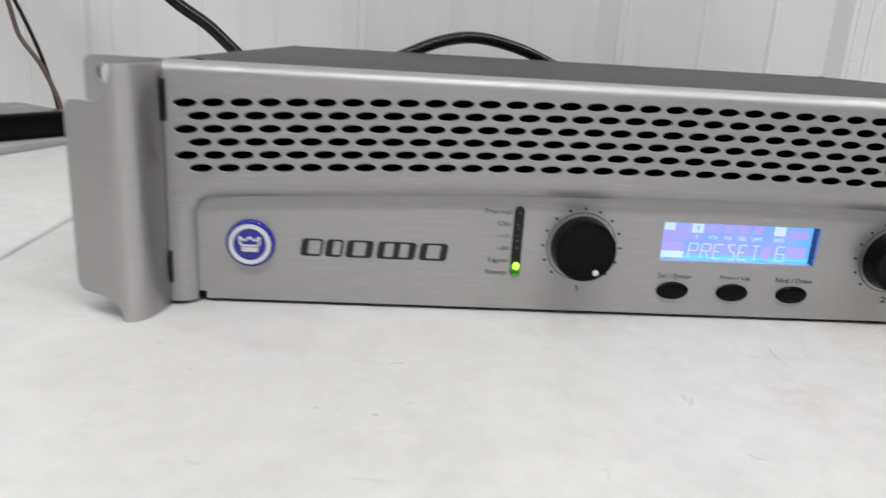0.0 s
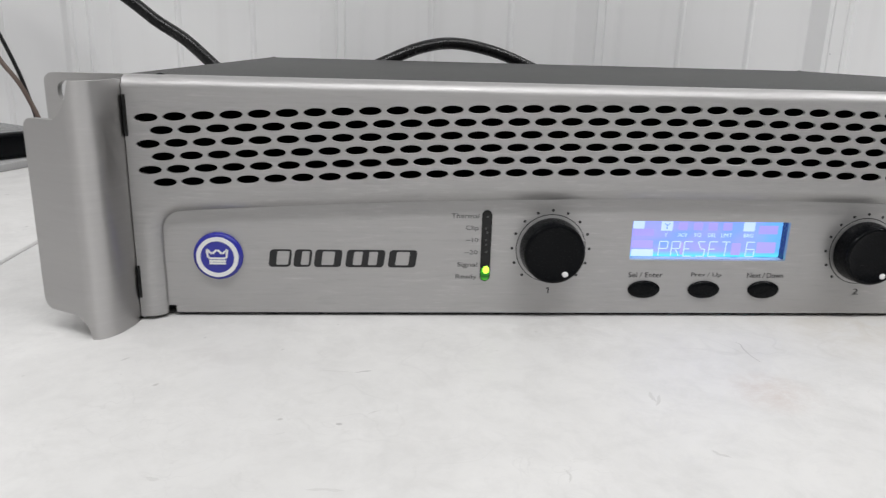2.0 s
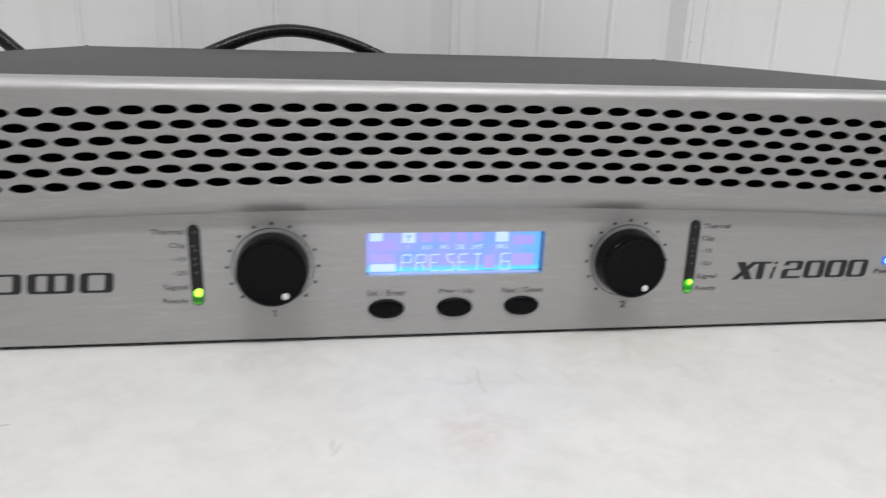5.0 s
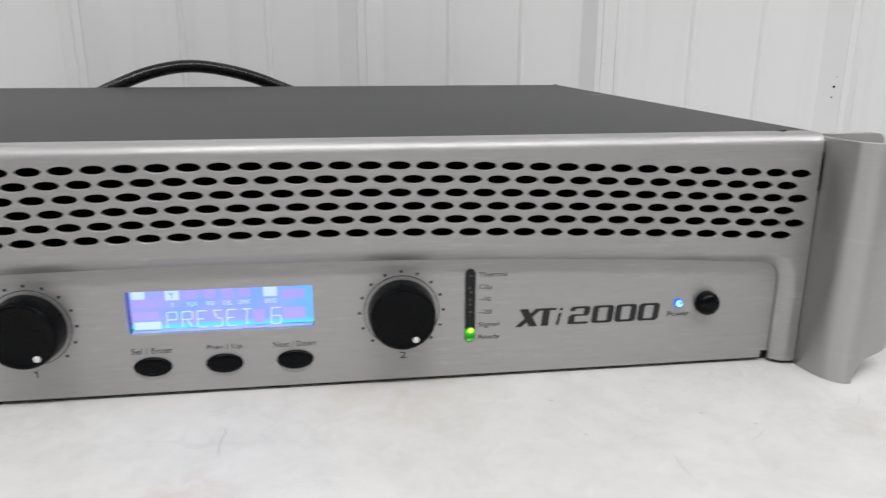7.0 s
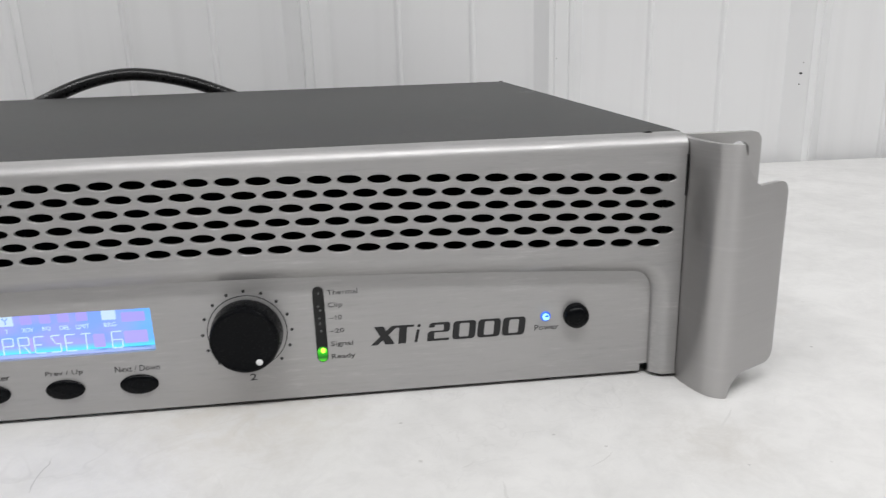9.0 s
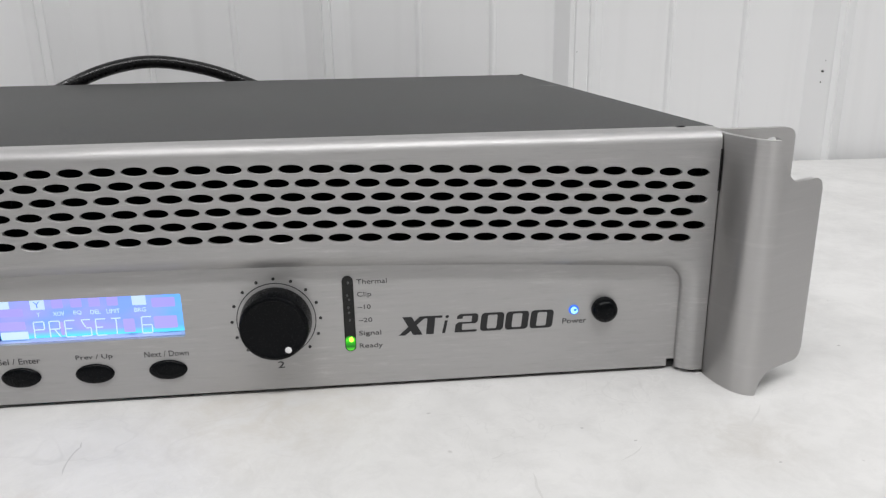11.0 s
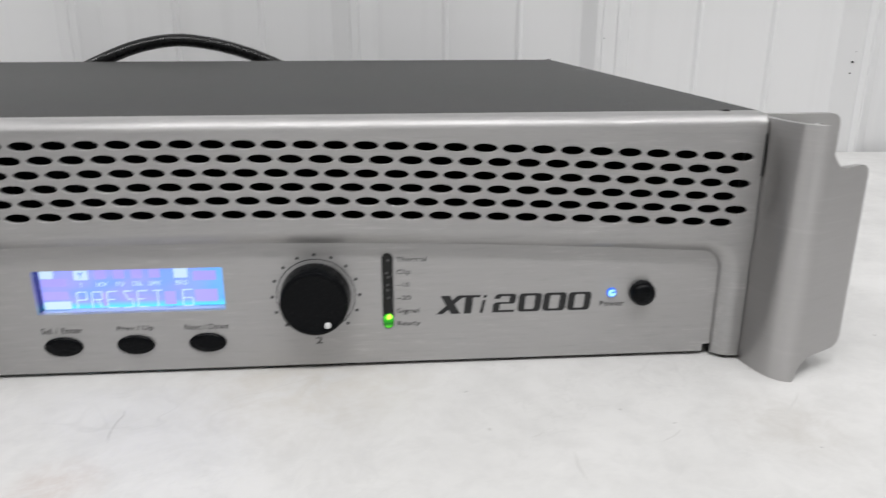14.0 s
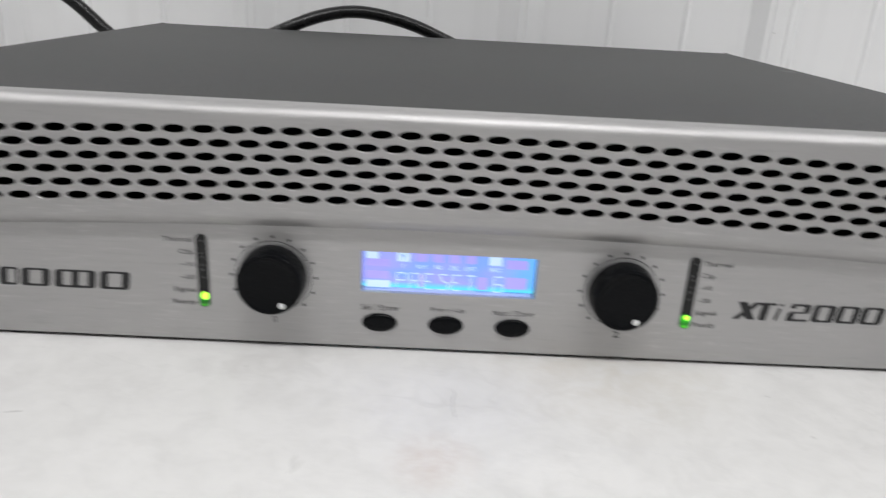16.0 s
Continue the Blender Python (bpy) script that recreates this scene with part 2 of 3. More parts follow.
def moved(bm, x, y, z):
    bmesh.ops.translate(bm, vec=(x, y, z), verts=bm.verts)
    return bm


def plate_from(outline, holes, y, thickness):
    """A flat sheet in the xz plane at depth y with holes, thickness going back (+y)."""
    bm = bmesh.new()
    edges = []
    for loop in (outline, *holes):
        vs = [bm.verts.new((px, y, pz)) for px, pz in loop]
        edges += [bm.edges.new((a, b)) for a, b in zip(vs, vs[1:] + vs[:1])]
    bmesh.ops.triangle_fill(bm, use_beauty=True, use_dissolve=False, edges=edges)
    ret = bmesh.ops.extrude_face_region(bm, geom=bm.faces[:])
    bmesh.ops.translate(bm, vec=(0, thickness, 0), verts=[v for v in ret["geom"] if isinstance(v, bmesh.types.BMVert)])
    return bm


def rounded_rect(x0, x1, z0, z1, r, n=6):
    pts = []
    for cx, cz, a0 in ((x1 - r, z1 - r, 0), (x0 + r, z1 - r, 90), (x0 + r, z0 + r, 180), (x1 - r, z0 + r, 270)):
        for k in range(n + 1):
            a = radians(a0 + 90 * k / n)
            pts.append((cx + r * math.cos(a), cz + r * math.sin(a)))
    return pts


def ellipse(cx, cz, a, b, n=32):
    return [(cx + a * math.cos(2 * math.pi * k / n), cz + b * math.sin(2 * math.pi * k / n)) for k in range(n)]


def lettering(name, body, x0, x1, z0, z1, y, material, parent, shear=0.0, bold=0.0, depth=0.00012, fit_height=True):
    """Writing in the built-in font, stretched to stand between x0..x1 and z0..z1 on a face at depth y."""
    cu = bpy.data.curves.new("writing", "FONT")
    cu.body, cu.size, cu.shear, cu.offset, cu.resolution_u = body, 1.0, shear, bold, 3
    tmp = bpy.data.objects.new("writing", cu)
    scene.collection.objects.link(tmp)
    me = bpy.data.meshes.new_from_object(tmp.evaluated_get(bpy.context.evaluated_depsgraph_get()))
    bpy.data.objects.remove(tmp)
    bpy.data.curves.remove(cu)
    co = np.array([v.co[:] for v in me.vertices])
    lo, hi = co.min(0), co.max(0)
    for v in me.vertices:
        px = x0 + (v.co.x - lo[0]) / (hi[0] - lo[0]) * (x1 - x0)
        pz = z0 + (v.co.y - lo[1]) / (hi[1] - lo[1]) * (z1 - z0)
        v.co = (px, y, pz)
    bm = bmesh.new()
    bm.from_mesh(me)
    bpy.data.meshes.remove(me)
    ret = bmesh.ops.extrude_face_region(bm, geom=bm.faces[:])
    bmesh.ops.translate(bm, vec=(0, -depth, 0), verts=[v for v in ret["geom"] if isinstance(v, bmesh.types.BMVert)])
    ob = part(name, bm, material, parent)
    return ob


def bar(bm, x0, z0, x1, z1, w, y, depth=0.0001):
    """A straight stroke of width w on the xz plane."""
    d = Vector((x1 - x0, 0, z1 - z0))
    n = Vector((-d.z, 0, d.x)).normalized() * w / 2
    d = d.normalized() * w * 0.3
    a, b = Vector((x0, y, z0)) + d, Vector((x1, y, z1)) - d
    front = [bm.verts.new(p) for p in (a + n, b + n, b - n, a - n)]
    back = [bm.verts.new(v.co + Vector((0, depth, 0))) for v in front]
    bm.faces.new(front)
    for k in range(4):
        bm.faces.new((front[k], front[(k + 1) % 4], back[(k + 1) % 4], back[k]))
    return bm


def tube(name, points, radius, material, parent=None, label=""):
    """A round cable through the points, as a mesh."""
    pts = [Vector(p) for p in points]
    fine = []
    for i in range(len(pts) - 1):
        p0, p1, p2, p3 = pts[max(i - 1, 0)], pts[i], pts[i + 1], pts[min(i + 2, len(pts) - 1)]
        for k in range(10):
            t = k / 10
            fine.append(0.5 * ((2 * p1) + (p2 - p0) * t + (2 * p0 - 5 * p1 + 4 * p2 - p3) * t * t + (3 * p1 - p0 - 3 * p2 + p3) * t ** 3))
    fine.append(pts[-1])
    bm = bmesh.new()
    rings, side = [], Vector((0.3, 0.9, 0.2))
    for i, p in enumerate(fine):
        along = (fine[min(i + 1, len(fine) - 1)] - fine[max(i - 1, 0)]).normalized()
        side = (side - along * side.dot(along)).normalized()
        up = along.cross(side)
        rings.append([bm.verts.new(p + radius * (math.cos(a) * side + math.sin(a) * up)) for a in (2 * math.pi * k / 14 for k in range(14))])
    for a, b in zip(rings, rings[1:]):
        for k in range(14):
            bm.faces.new((a[k], a[(k + 1) % 14], b[(k + 1) % 14], b[k]))
    bm.faces.new(rings[0])
    bm.faces.new(rings[-1])
    return part(name, bm, material, parent, label, 60)


# ---------------------------------------------------------------- the room
LOW = -0.74
TOP = 0.0006
WALL_TURN = -0.04          # the wall is not quite square to the amplifier
SHEET = 0.666              # one sheet, from lap joint to lap joint
LAP = 0.276                # a lap joint, which is a wider rib
RIB_OUT = 0.012


def wall_line(x):
    """The flat of the back wall."""
    return 0.416 + WALL_TURN * (x - 0.06)


def table_line(x):
    """The back edge of the tables, which stand against the ribs."""
    return wall_line(x) - RIB_OUT - 0.0006


def ribs():
    """Centre, half width of the crest, run of the slopes and place of the crest's two fine grooves."""
    for n in range(-3, 3):
        yield LAP + n * SHEET, 0.0105, 0.0105, 0.0062
        for step in (0.2245, 0.4525):
            yield LAP + n * SHEET + step, 0.0042, 0.0150, 0.0036


def beads():
    for n in range(-3, 4):
        for x in (-0.309, -0.244, -0.086, -0.015, 0.139, 0.202):
            yield x + n * SHEET


def rib_profile(x):
    """How far the siding stands out of its flat at x."""
    for c, crest, run, groove in ribs():
        d = abs(x - c)
        if d <= crest:
            return RIB_OUT - 0.0011 * max(0.0, 1 - abs(d - groove) / 0.0010)
        if d < crest + run:
            f = (crest + run - d) / run
            return RIB_OUT * (0.75 * f + 0.25 * f * f * (3 - 2 * f))
    for c in beads():
        e = abs(x - c)
        if e < 0.0028:
            return 0.0020 * math.cos(e / 0.0028 * math.pi / 2)
    return 0.0


def siding():
    xs = set()
    for c, crest, run, groove in ribs():
        steps = [0.0, groove - 0.0010, groove, groove + 0.0010, crest, crest + 0.0006] + [crest + run * k / 8 for k in range(1, 9)] + [crest + run + 0.0006]
        for o in steps:
            xs |= {round(c + o, 5), round(c - o, 5)}
    for c in beads():
        xs |= {round(c + 0.0007 * k, 5) for k in range(-4, 5)}
    xs = [-2.0] + sorted(v for v in xs if -1.99 < v < 1.99) + [2.0]
    bm = bmesh.new()
    levels = (LOW, 0.0, 0.4, 1.7)
    cols = [[bm.verts.new((x, wall_line(x) - rib_profile(x), z)) for z in levels] for x in xs]
    for a, b in zip(cols, cols[1:]):
        for k in range(3):
            bm.faces.new((a[k], b[k], b[k + 1], a[k + 1]))
    box(-2.0, 2.0, 0.0, 0.06, LOW, 1.7, bm=bm)
    for v in bm.verts:
        if v.co.y < 0.061:
            v.co.y += wall_line(v.co.x) + 0.003
    return tagged(as_object("wall_back", bm, SIDING, 30), "white ribbed steel siding wall with small screw holes", "wall", kind="structure")


ROOM_BACK = 0.60
wall_back = siding()
for name, b in (
    ("wall_left", (-2.08, -2.0, -3.0, ROOM_BACK, LOW, 1.7)),
    ("wall_right", (2.0, 2.08, -3.0, ROOM_BACK, LOW, 1.7)),
    ("wall_front", (-2.0, 2.0, -3.08, -3.0, LOW, 1.7)),
):
    tagged(as_object(name, box(*b), ROOM if name == "wall_front" else ROOM_SIDE), "plain painted wall", "wall", kind="structure")
tagged(as_object("floor", box(-2.08, 2.08, -3.08, ROOM_BACK, LOW - 0.1, LOW), FLOOR), "grey concrete floor", "floor", kind="structure")
tagged(as_object("ceiling", box(-2.08, 2.08, -3.08, ROOM_BACK, 1.7, 1.78), ROOM), "plain white ceiling", "ceiling", kind="structure")

for x, z, r in ((0.4915, 0.0782, 0.0009), (0.4910, 0.0688, 0.0005), (0.4925, 0.0872, 0.00025), (0.2720, 0.0985, 0.0003)):
    y = wall_line(x) - rib_profile(x)
    hole = moved(turned([(0.0, 0.0011), (r * 0.8, 0.0011), (r, 0.0009), (r, -0.0012)], 12), x, y, z)
    part("screw_hole", hole, PRINT, wall_back, "small black screw hole")


# ---------------------------------------------------------------- the tables
def work_table(x0, x1, label):
    t = thing("work_table", label, "table", "work tables in a row", place=((x0 + x1) / 2, -0.1, LOW))
    slab = box(x0, x1, -0.55, 0.39, -0.045, TOP, 0.0022, 3)
    for v in slab.verts:
        if v.co.y > 0.3:
            v.co.y += table_line(v.co.x) - 0.39
    top = part("tabletop", slab, TABLE, t, "worn off-white tabletop with scuffs and specks")
    if x1 > 0:
        table_marks(top)
    for x in (x0 + 0.06, x1 - 0.06):
        for y in (-0.48, 0.30):
            part("leg", box(x - 0.02, x + 0.02, y - 0.02, y + 0.02, LOW, -0.045, 0.002), GREY, t)
    return t


SEAM = -0.2945
MARK = painted("scratch_grey", (0.44, 0.435, 0.43), 0.6, 900, 0.02)
MARK_FAINT = painted("scratch_faint", (0.54, 0.535, 0.525), 0.6, 900, 0.02)
SCRATCHES = (
    ((3.4, -24.6), (4.2, -28), (3.4, -31), (3.2, -36), (4.4, -43), 0.55), ((-131.5, -49.2), (-128.5, -48.2), (-126, -47.7), 0.8), ((-143, -47.6), (-136, -48.2), (-131.5, -49.2), -0.5),
    ((-206, -39.9), (-204, -37), 0.8), ((-178, -104.8), (-176, -106), (-174.4, -106.3), -1.6), ((-140, -111.1), (-135, -111), (-130.3, -111.7), -1.2),
    ((137.8, -57.3), (137.3, -64), (138.0, -71.5), -0.8), ((220, -29), (213.3, -37.3), (207.4, -43.4), -0.8), ((200.7, -42.5), (203.3, -44.5), (203.5, -49.4), -0.7),
    ((127.1, -49.4), (129.4, -48.6), (131.7, -46.7), -0.9), ((-42.4, -72.2), (-40.4, -69), (-38.7, -65), -1.3), ((-41.2, -63), (-41.8, -66), (-41.4, -70), -1.4),
    ((-36, -96), (-35, -98.3), (-32, -100), -1.6), ((-77, -104), (-76, -107), (-77, -110), -0.8), ((164, -55), (169, -52), (173, -48), -0.5), ((-127, -76), (-122, -73), -0.6),
)
SPECKS = ((158, -36, 0.55), (172, -45, 0.5), (111, -21, 0.6), (174, 2, 0.5), (170, 1, 0.45), (273, 11, 0.6), (209, -61, 0.5), (-134, -81, 0.8), (-313, 129, 0.7), (320, 30, 0.5), (300, 90, 0.5))


def table_marks(top):
    """Scratches and dirt specks lying on the tabletop."""
    rng = random.Random(4)
    for *line, w in SCRATCHES:
        line = [Vector((x, y, 0.63)) for x, y in line]
        mid = []
        for a, b in zip(line, line[1:]):
            n = Vector((a.y - b.y, b.x - a.x, 0)) * 0.05
            mid += [a, a.lerp(b, 0.5) + n * rng.uniform(-1, 1)]
        mid.append(line[-1])
        left, right = [], []
        for k, p in enumerate(mid[1:-1], 1):
            d = (mid[k + 1] - mid[k - 1]).normalized()
            n = Vector((-d.y, d.x, 0)) * abs(w) / 2 * rng.uniform(0.6, 1.1)
            left.append(p + n)
            right.append(p - n)
        bm = bmesh.new()
        bm.faces.new([bm.verts.new(q * MM) for q in [mid[0]] + left + [mid[-1]] + right[::-1]])
        bmesh.ops.triangulate(bm, faces=bm.faces[:])
        part("scratch", bm, MARK if w > 0 else MARK_FAINT, top)
    for x, y, r in SPECKS:
        bm = bmesh.new()
        bmesh.ops.create_icosphere(bm, subdivisions=1, radius=r * MM)
        for v in bm.verts:
            v.co = Vector((v.co.x * 1.2 + x * MM, v.co.y * 0.9 + y * MM, TOP + max(0, v.co.z * 0.25)))
        part("speck", bm, MARK, top)


work_table(SEAM + 0.0006, 1.25, "worn off-white work table with scuffs, scratches and specks")
work_table(-1.45, SEAM - 0.0006, "off-white work table butted against the other one")


# ---------------------------------------------------------------- the amplifier
amp = thing("power_amplifier", "silver rack amplifier with vented front, lit blue display, dark cover", "amplifier")

PITCH, ROWS, ROW_STEP, ROW_TOP = 9.46, 6, 4.5, 80.4
FACE, EDGE_X, FOOT = -4.4, 210.75, 2.0


def sag(x):
    """How far the rows of vents drop from the middle, in mm."""
    return 1.8e-4 * x * x - 5.6e-10 * x ** 4


def arch(x):
    """The upper edge of the sunk control plate, in mm."""
    return 47.2 - 1.72e-4 * x * x


def press(off):
    """The pressed step round the control plate: 0 at the plate, 1 on the face."""
    t = min(1.0, max(0.0, off / 5.4))
    return 1 - (1 - t) ** 1.9


def recess_path():
    """The outline of the sunk plate from lower left over the top to lower right, with outward normals."""
    half, r = 202.0, 7.5
    pts = []
    for z in (FOOT, 8, 14, 20, 26, 30, 33.5):
        pts.append((-half, z))
    for k in range(1, 10):
        a = radians(180 - 88 * k / 10)
        pts.append((-half + r + r * math.cos(a), arch(-half + r) - r + r * math.sin(a) + 0.05))
    n = 84
    for k in range(n + 1):
        x = -half + r + 0.5 + (2 * half - 2 * r - 1.0) * k / n
        pts.append((x, arch(x)))
    left = [p for p in pts if p[0] < -193.9]
    pts += [(-x, z) for x, z in reversed(left[:16])]
    return pts


def front_sheet():
    bm = bmesh.new()

    def vert(x, z, y=None):
        return bm.verts.new((x * MM, (FACE if y is None else y) * MM, z * MM))

    h = PITCH / 2
    half_span = 22 * PITCH
    # the perforated band
    for j in range(ROWS):
        n = 44 if j % 2 == 0 else 43
        first = -(n - 1) / 2 * PITCH

        def at(x, v):
            return vert(x, ROW_TOP - j * ROW_STEP - sag(x) + v)

        s = ROW_STEP / 2
        for i in range(n):
            cx = first + i * PITCH
            outer, rim, inner = [], [], []
            for k in range(24):
                a = 2 * math.pi * k / 24
                c, d = math.cos(a), math.sin(a)
                m = max(abs(c), abs(d))
                outer.append(at(cx + h * c / m, s * d / m))
                rim.append(at(cx + 4.02 * c, 1.57 * d))
                inner.append(at(cx + 3.9 * c, 1.45 * d))
                inner[-1].co.y += 0.00013
            deep = [bm.verts.new(v.co + Vector((0, 0.0012, 0))) for v in inner]
            for k in range(24):
                q = (k + 1) % 24
                bm.faces.new((outer[k], outer[q], rim[q], rim[k]))
                bm.faces.new((rim[k], rim[q], inner[q], inner[k]))
                bm.faces.new((inner[k], inner[q], deep[q], deep[k]))
        if n == 43:
            for a, b in ((-half_span, -half_span + h), (half_span - h, half_span)):
                bm.faces.new((at(a, -s), at(b, -s), at(b, s), at(a, s)))
        for side in (-1, 1):
            xs = [half_span + (EDGE_X - half_span) * k / 6 for k in range(7)]
            for a, b in zip(xs, xs[1:]):
                bm.faces.new((at(side * a, -s), at(side * b, -s), at(side * b, s), at(side * a, s)))
    xs = [-EDGE_X + (EDGE_X - half_span) * k / 6 for k in range(6)] + [-half_span + h * k for k in range(89)] + [half_span + (EDGE_X - half_span) * k / 6 for k in range(1, 7)]
    # above the vents, over the rounded edge and back along the top lip
    cols = []
    for x in xs:
        z0 = ROW_TOP + ROW_STEP / 2 - sag(x)
        f = FACE
        col = [vert(x, z0), vert(x, z0 + (83.9 - z0) * 0.5), vert(x, 83.9)]
        r, ry = 3.9, 4.6
        for k in range(1, 9):
            a = radians(90 * k / 8)
            col.append(vert(x, 83.9 + r * math.sin(a), f + ry * (1 - math.cos(a))))
        col.append(vert(x, 87.8, 6.0))
        cols.append(col)
    for a, b in zip(cols, cols[1:]):
        for k in range(len(a) - 1):
            bm.faces.new((a[k], b[k], b[k + 1], a[k + 1]))
    # below the vents, down into the pressed step round the control plate
    path = recess_path()
    steps = (0, 0.012, 0.05, 0.1, 0.16, 0.22, 0.3, 0.38, 0.46, 0.56, 0.68, 0.84, 1.0)
    grid = []
    zb = lambda x: ROW_TOP - 5 * ROW_STEP - ROW_STEP / 2 - sag(x)
    for x, z in path:
        if abs(x) > 201.9 and z < 34:
            ex, ez = math.copysign(EDGE_X, x), FOOT + (z - FOOT) * 1.12
        elif abs(x) > 193.9:
            k = (abs(x) - 193.9) / 8.1
            t = (z - 33.5) / (arch(194.5) - 33.5)
            ex = math.copysign(194 + (EDGE_X - 194) * min(1, k * 1.9), x)
            ez = zb(ex) if k * 1.9 < 1 else FOOT + 30.3 * 1.12 + (zb(EDGE_X) - FOOT - 30.3 * 1.12) * max(0, min(1, t * 1.35))
        else:
            ex, ez = x, zb(x)
        line = []
        length = math.hypot(ex - x, ez - z)
        for s in steps:
            px, pz = x + (ex - x) * s, z + (ez - z) * s
            line.append(vert(px, pz, 0.0 if s == 0 else FACE * press(s * length) - 0.9 * (1 - press(s * length))))
        grid.append(line)
    for a, b in zip(grid, grid[1:]):
        for k in range(len(steps) - 1):
            bm.faces.new((a[k], b[k], b[k + 1], a[k + 1]))
    # the sheet's lower edge and ends fold back
    foot = [v for line in (grid[0], grid[-1]) for v in line]
    for line in (grid[0], grid[-1]):
        low = [bm.verts.new(v.co + Vector((0, 0.0016, 0.0001))) for v in line]
        for k in range(len(line) - 1):
            bm.faces.new((line[k], line[k + 1], low[k + 1], low[k]))
    bmesh.ops.remove_doubles(bm, verts=bm.verts, dist=0.00003)
    return bm


front_panel = part("front_panel", front_sheet(), METAL, amp, "brushed silver front sheet with rows of oval vents", 40)

# the sunk control plate, with the display's opening and notches at its lower corners
LCD = (-29.8, 31.5, 23.4, 38.7)


def control_plate():
    out = [(-199.3, 2.0), (-199.3, 4.8), (-204, 4.8), (-204, 34), (-203, 40), (-198, 43.2)]
    out += [(x, arch(x) + 1.6) for x in range(-192, 193, 8)]
    out += [(-x, z) for x, z in reversed(out[:6])]
    hole = rounded_rect(*LCD, 0.5, 2)
    return plate_from([(x * MM, z * MM) for x, z in out], [[(x * MM, z * MM) for x, z in hole]], 0.0, 0.0015)


plate = part("control_plate", control_plate(), METAL_PLATE, amp, "flat brushed silver control plate", 40)

# the dark cover: top, sides, bottom and a rear panel with a slotted fan opening
SLOTS = tuple((-93.0 + 3.4 * k, (0.3, 0.75, 0.42)[k % 3]) for k in range(11))
slots = [[((x - w) * MM, 0.031), ((x + w) * MM, 0.031), ((x + w) * MM, 0.0475), ((x - w) * MM, 0.0475)] for x, w in SLOTS]
cover = bmesh.new()
box(-0.2146, 0.2137, 0.0088, 0.335, 0.0832, 0.0848, 0.0007, 2, cover)
for s in (-1, 1):
    box(s * 0.2128 - 0.0007, s * 0.2128 + 0.0007, 0.0088, 0.335, 0.003, 0.0836, 0.0003, 1, cover)
    box(s * 0.2122 - 0.0012, s * 0.2122 + 0.0012, 0.3338, 0.3354, 0.078, 0.0853, 0.0003, 1, cover)
for v in cover.verts:
    if v.co.y < 0.1 and v.co.z > 0.05:
        v.co.z += 0.0026
cover_part = part("cover", cover, COVER, amp, "dark grey painted steel cover")
scratch = bmesh.new()
scratch.faces.new([scratch.verts.new(p) for p in ((0.1988, 0.2126, 0.08595), (0.2101, 0.2126, 0.08595), (0.2100, 0.2136, 0.08595), (0.2040, 0.2138, 0.08595))])
part("scratch", scratch, MARK_FAINT, cover_part, "short pale scratch")
part("rear_panel", plate_from([(-0.212, 0.003), (0.212, 0.003), (0.212, 0.0834), (-0.212, 0.0834)], slots, 0.3325, 0.0012), INSIDE_SHADE, amp)
part("chassis_floor", box(-0.2120, 0.2120, 0.0025, 0.3325, 0.0028, 0.0040), INSIDE_SHADE, amp)
part("chassis_roof", box(-0.2118, 0.2118, 0.0025, 0.3325, 0.0818, 0.0831), INSIDE_SHADE, amp)
for s in (-1, 1):
    part("chassis_side", box(s * 0.2098 - 0.0004, s * 0.2098 + 0.0004, -0.0028, 0.3325, 0.0042, 0.0816), INSIDE_SHADE, amp)
for k in range(14):
    x = -0.1062 + 0.0052 * k
    part("cooling_fin", box(x - 0.0003, x + 0.0003, 0.09, 0.30, 0.0042, 0.0700), INSIDE_SHADE, amp, "thin dark cooling fin")
lip = box(-0.2075, 0.2075, 0.003, 0.0105, 0.0835, 0.0870, 0.0006, 1)
part("cover_lip", lip, COVER, amp)
for s in (-1, 1):
    part("screw", moved(turned([(0, 0.0), (0.0022, 0.0), (0.0022, -0.002)], 14), s * 0.2, 0.004, 0.0862), PRINT, amp)


# solid near-black boxes stand for the shade in the narrow slots
for x0, x1, z0, z1 in ((-0.2108, -0.2096, 0.0675, 0.0815), (0.2104, 0.2108, 0.0675, 0.0815), (-0.2108, -0.2098, 0.0093, 0.0213)):
    part("slot", box(x0, x1, -0.0046, -0.001, z0, z1), INSIDE_SHADE, amp, "narrow dark slot beside the handle")

# ears and handles
def rack_ear(side):
    end = 0.2400 if side < 0 else 0.2418
    out = rounded_rect(0.2085, end, 0.0007, 0.0876 if side < 0 else 0.0864, 0.0032, 5)
    top = 0.0851 if side < 0 else 0.0832
    slot = rounded_rect(0.2305, end - 0.0044, top - 0.0074, top, 0.0031, 7)
    bm = plate_from([(side * x, z) for x, z in out], [[(side * x, z) for x, z in slot]], 0.006, 0.0032)
    return part("rack_ear", bm, METAL_HANDLE, amp, "brushed silver rack ear with a mounting slot")


PLAN = ((211.0, 6.0), (210.8, -1.0), (211.0, -6.0), (211.9, -11.0), (213.1, -15.5), (214.6, -18.9), (216.6, -21.4), (219.0, -22.9), (221.6, -23.0), (224.0, -22.0))
PLAN += tuple((224.0 + 17.0 * k / 7, -22.0 + 9.4 * k / 7) for k in range(1, 8))


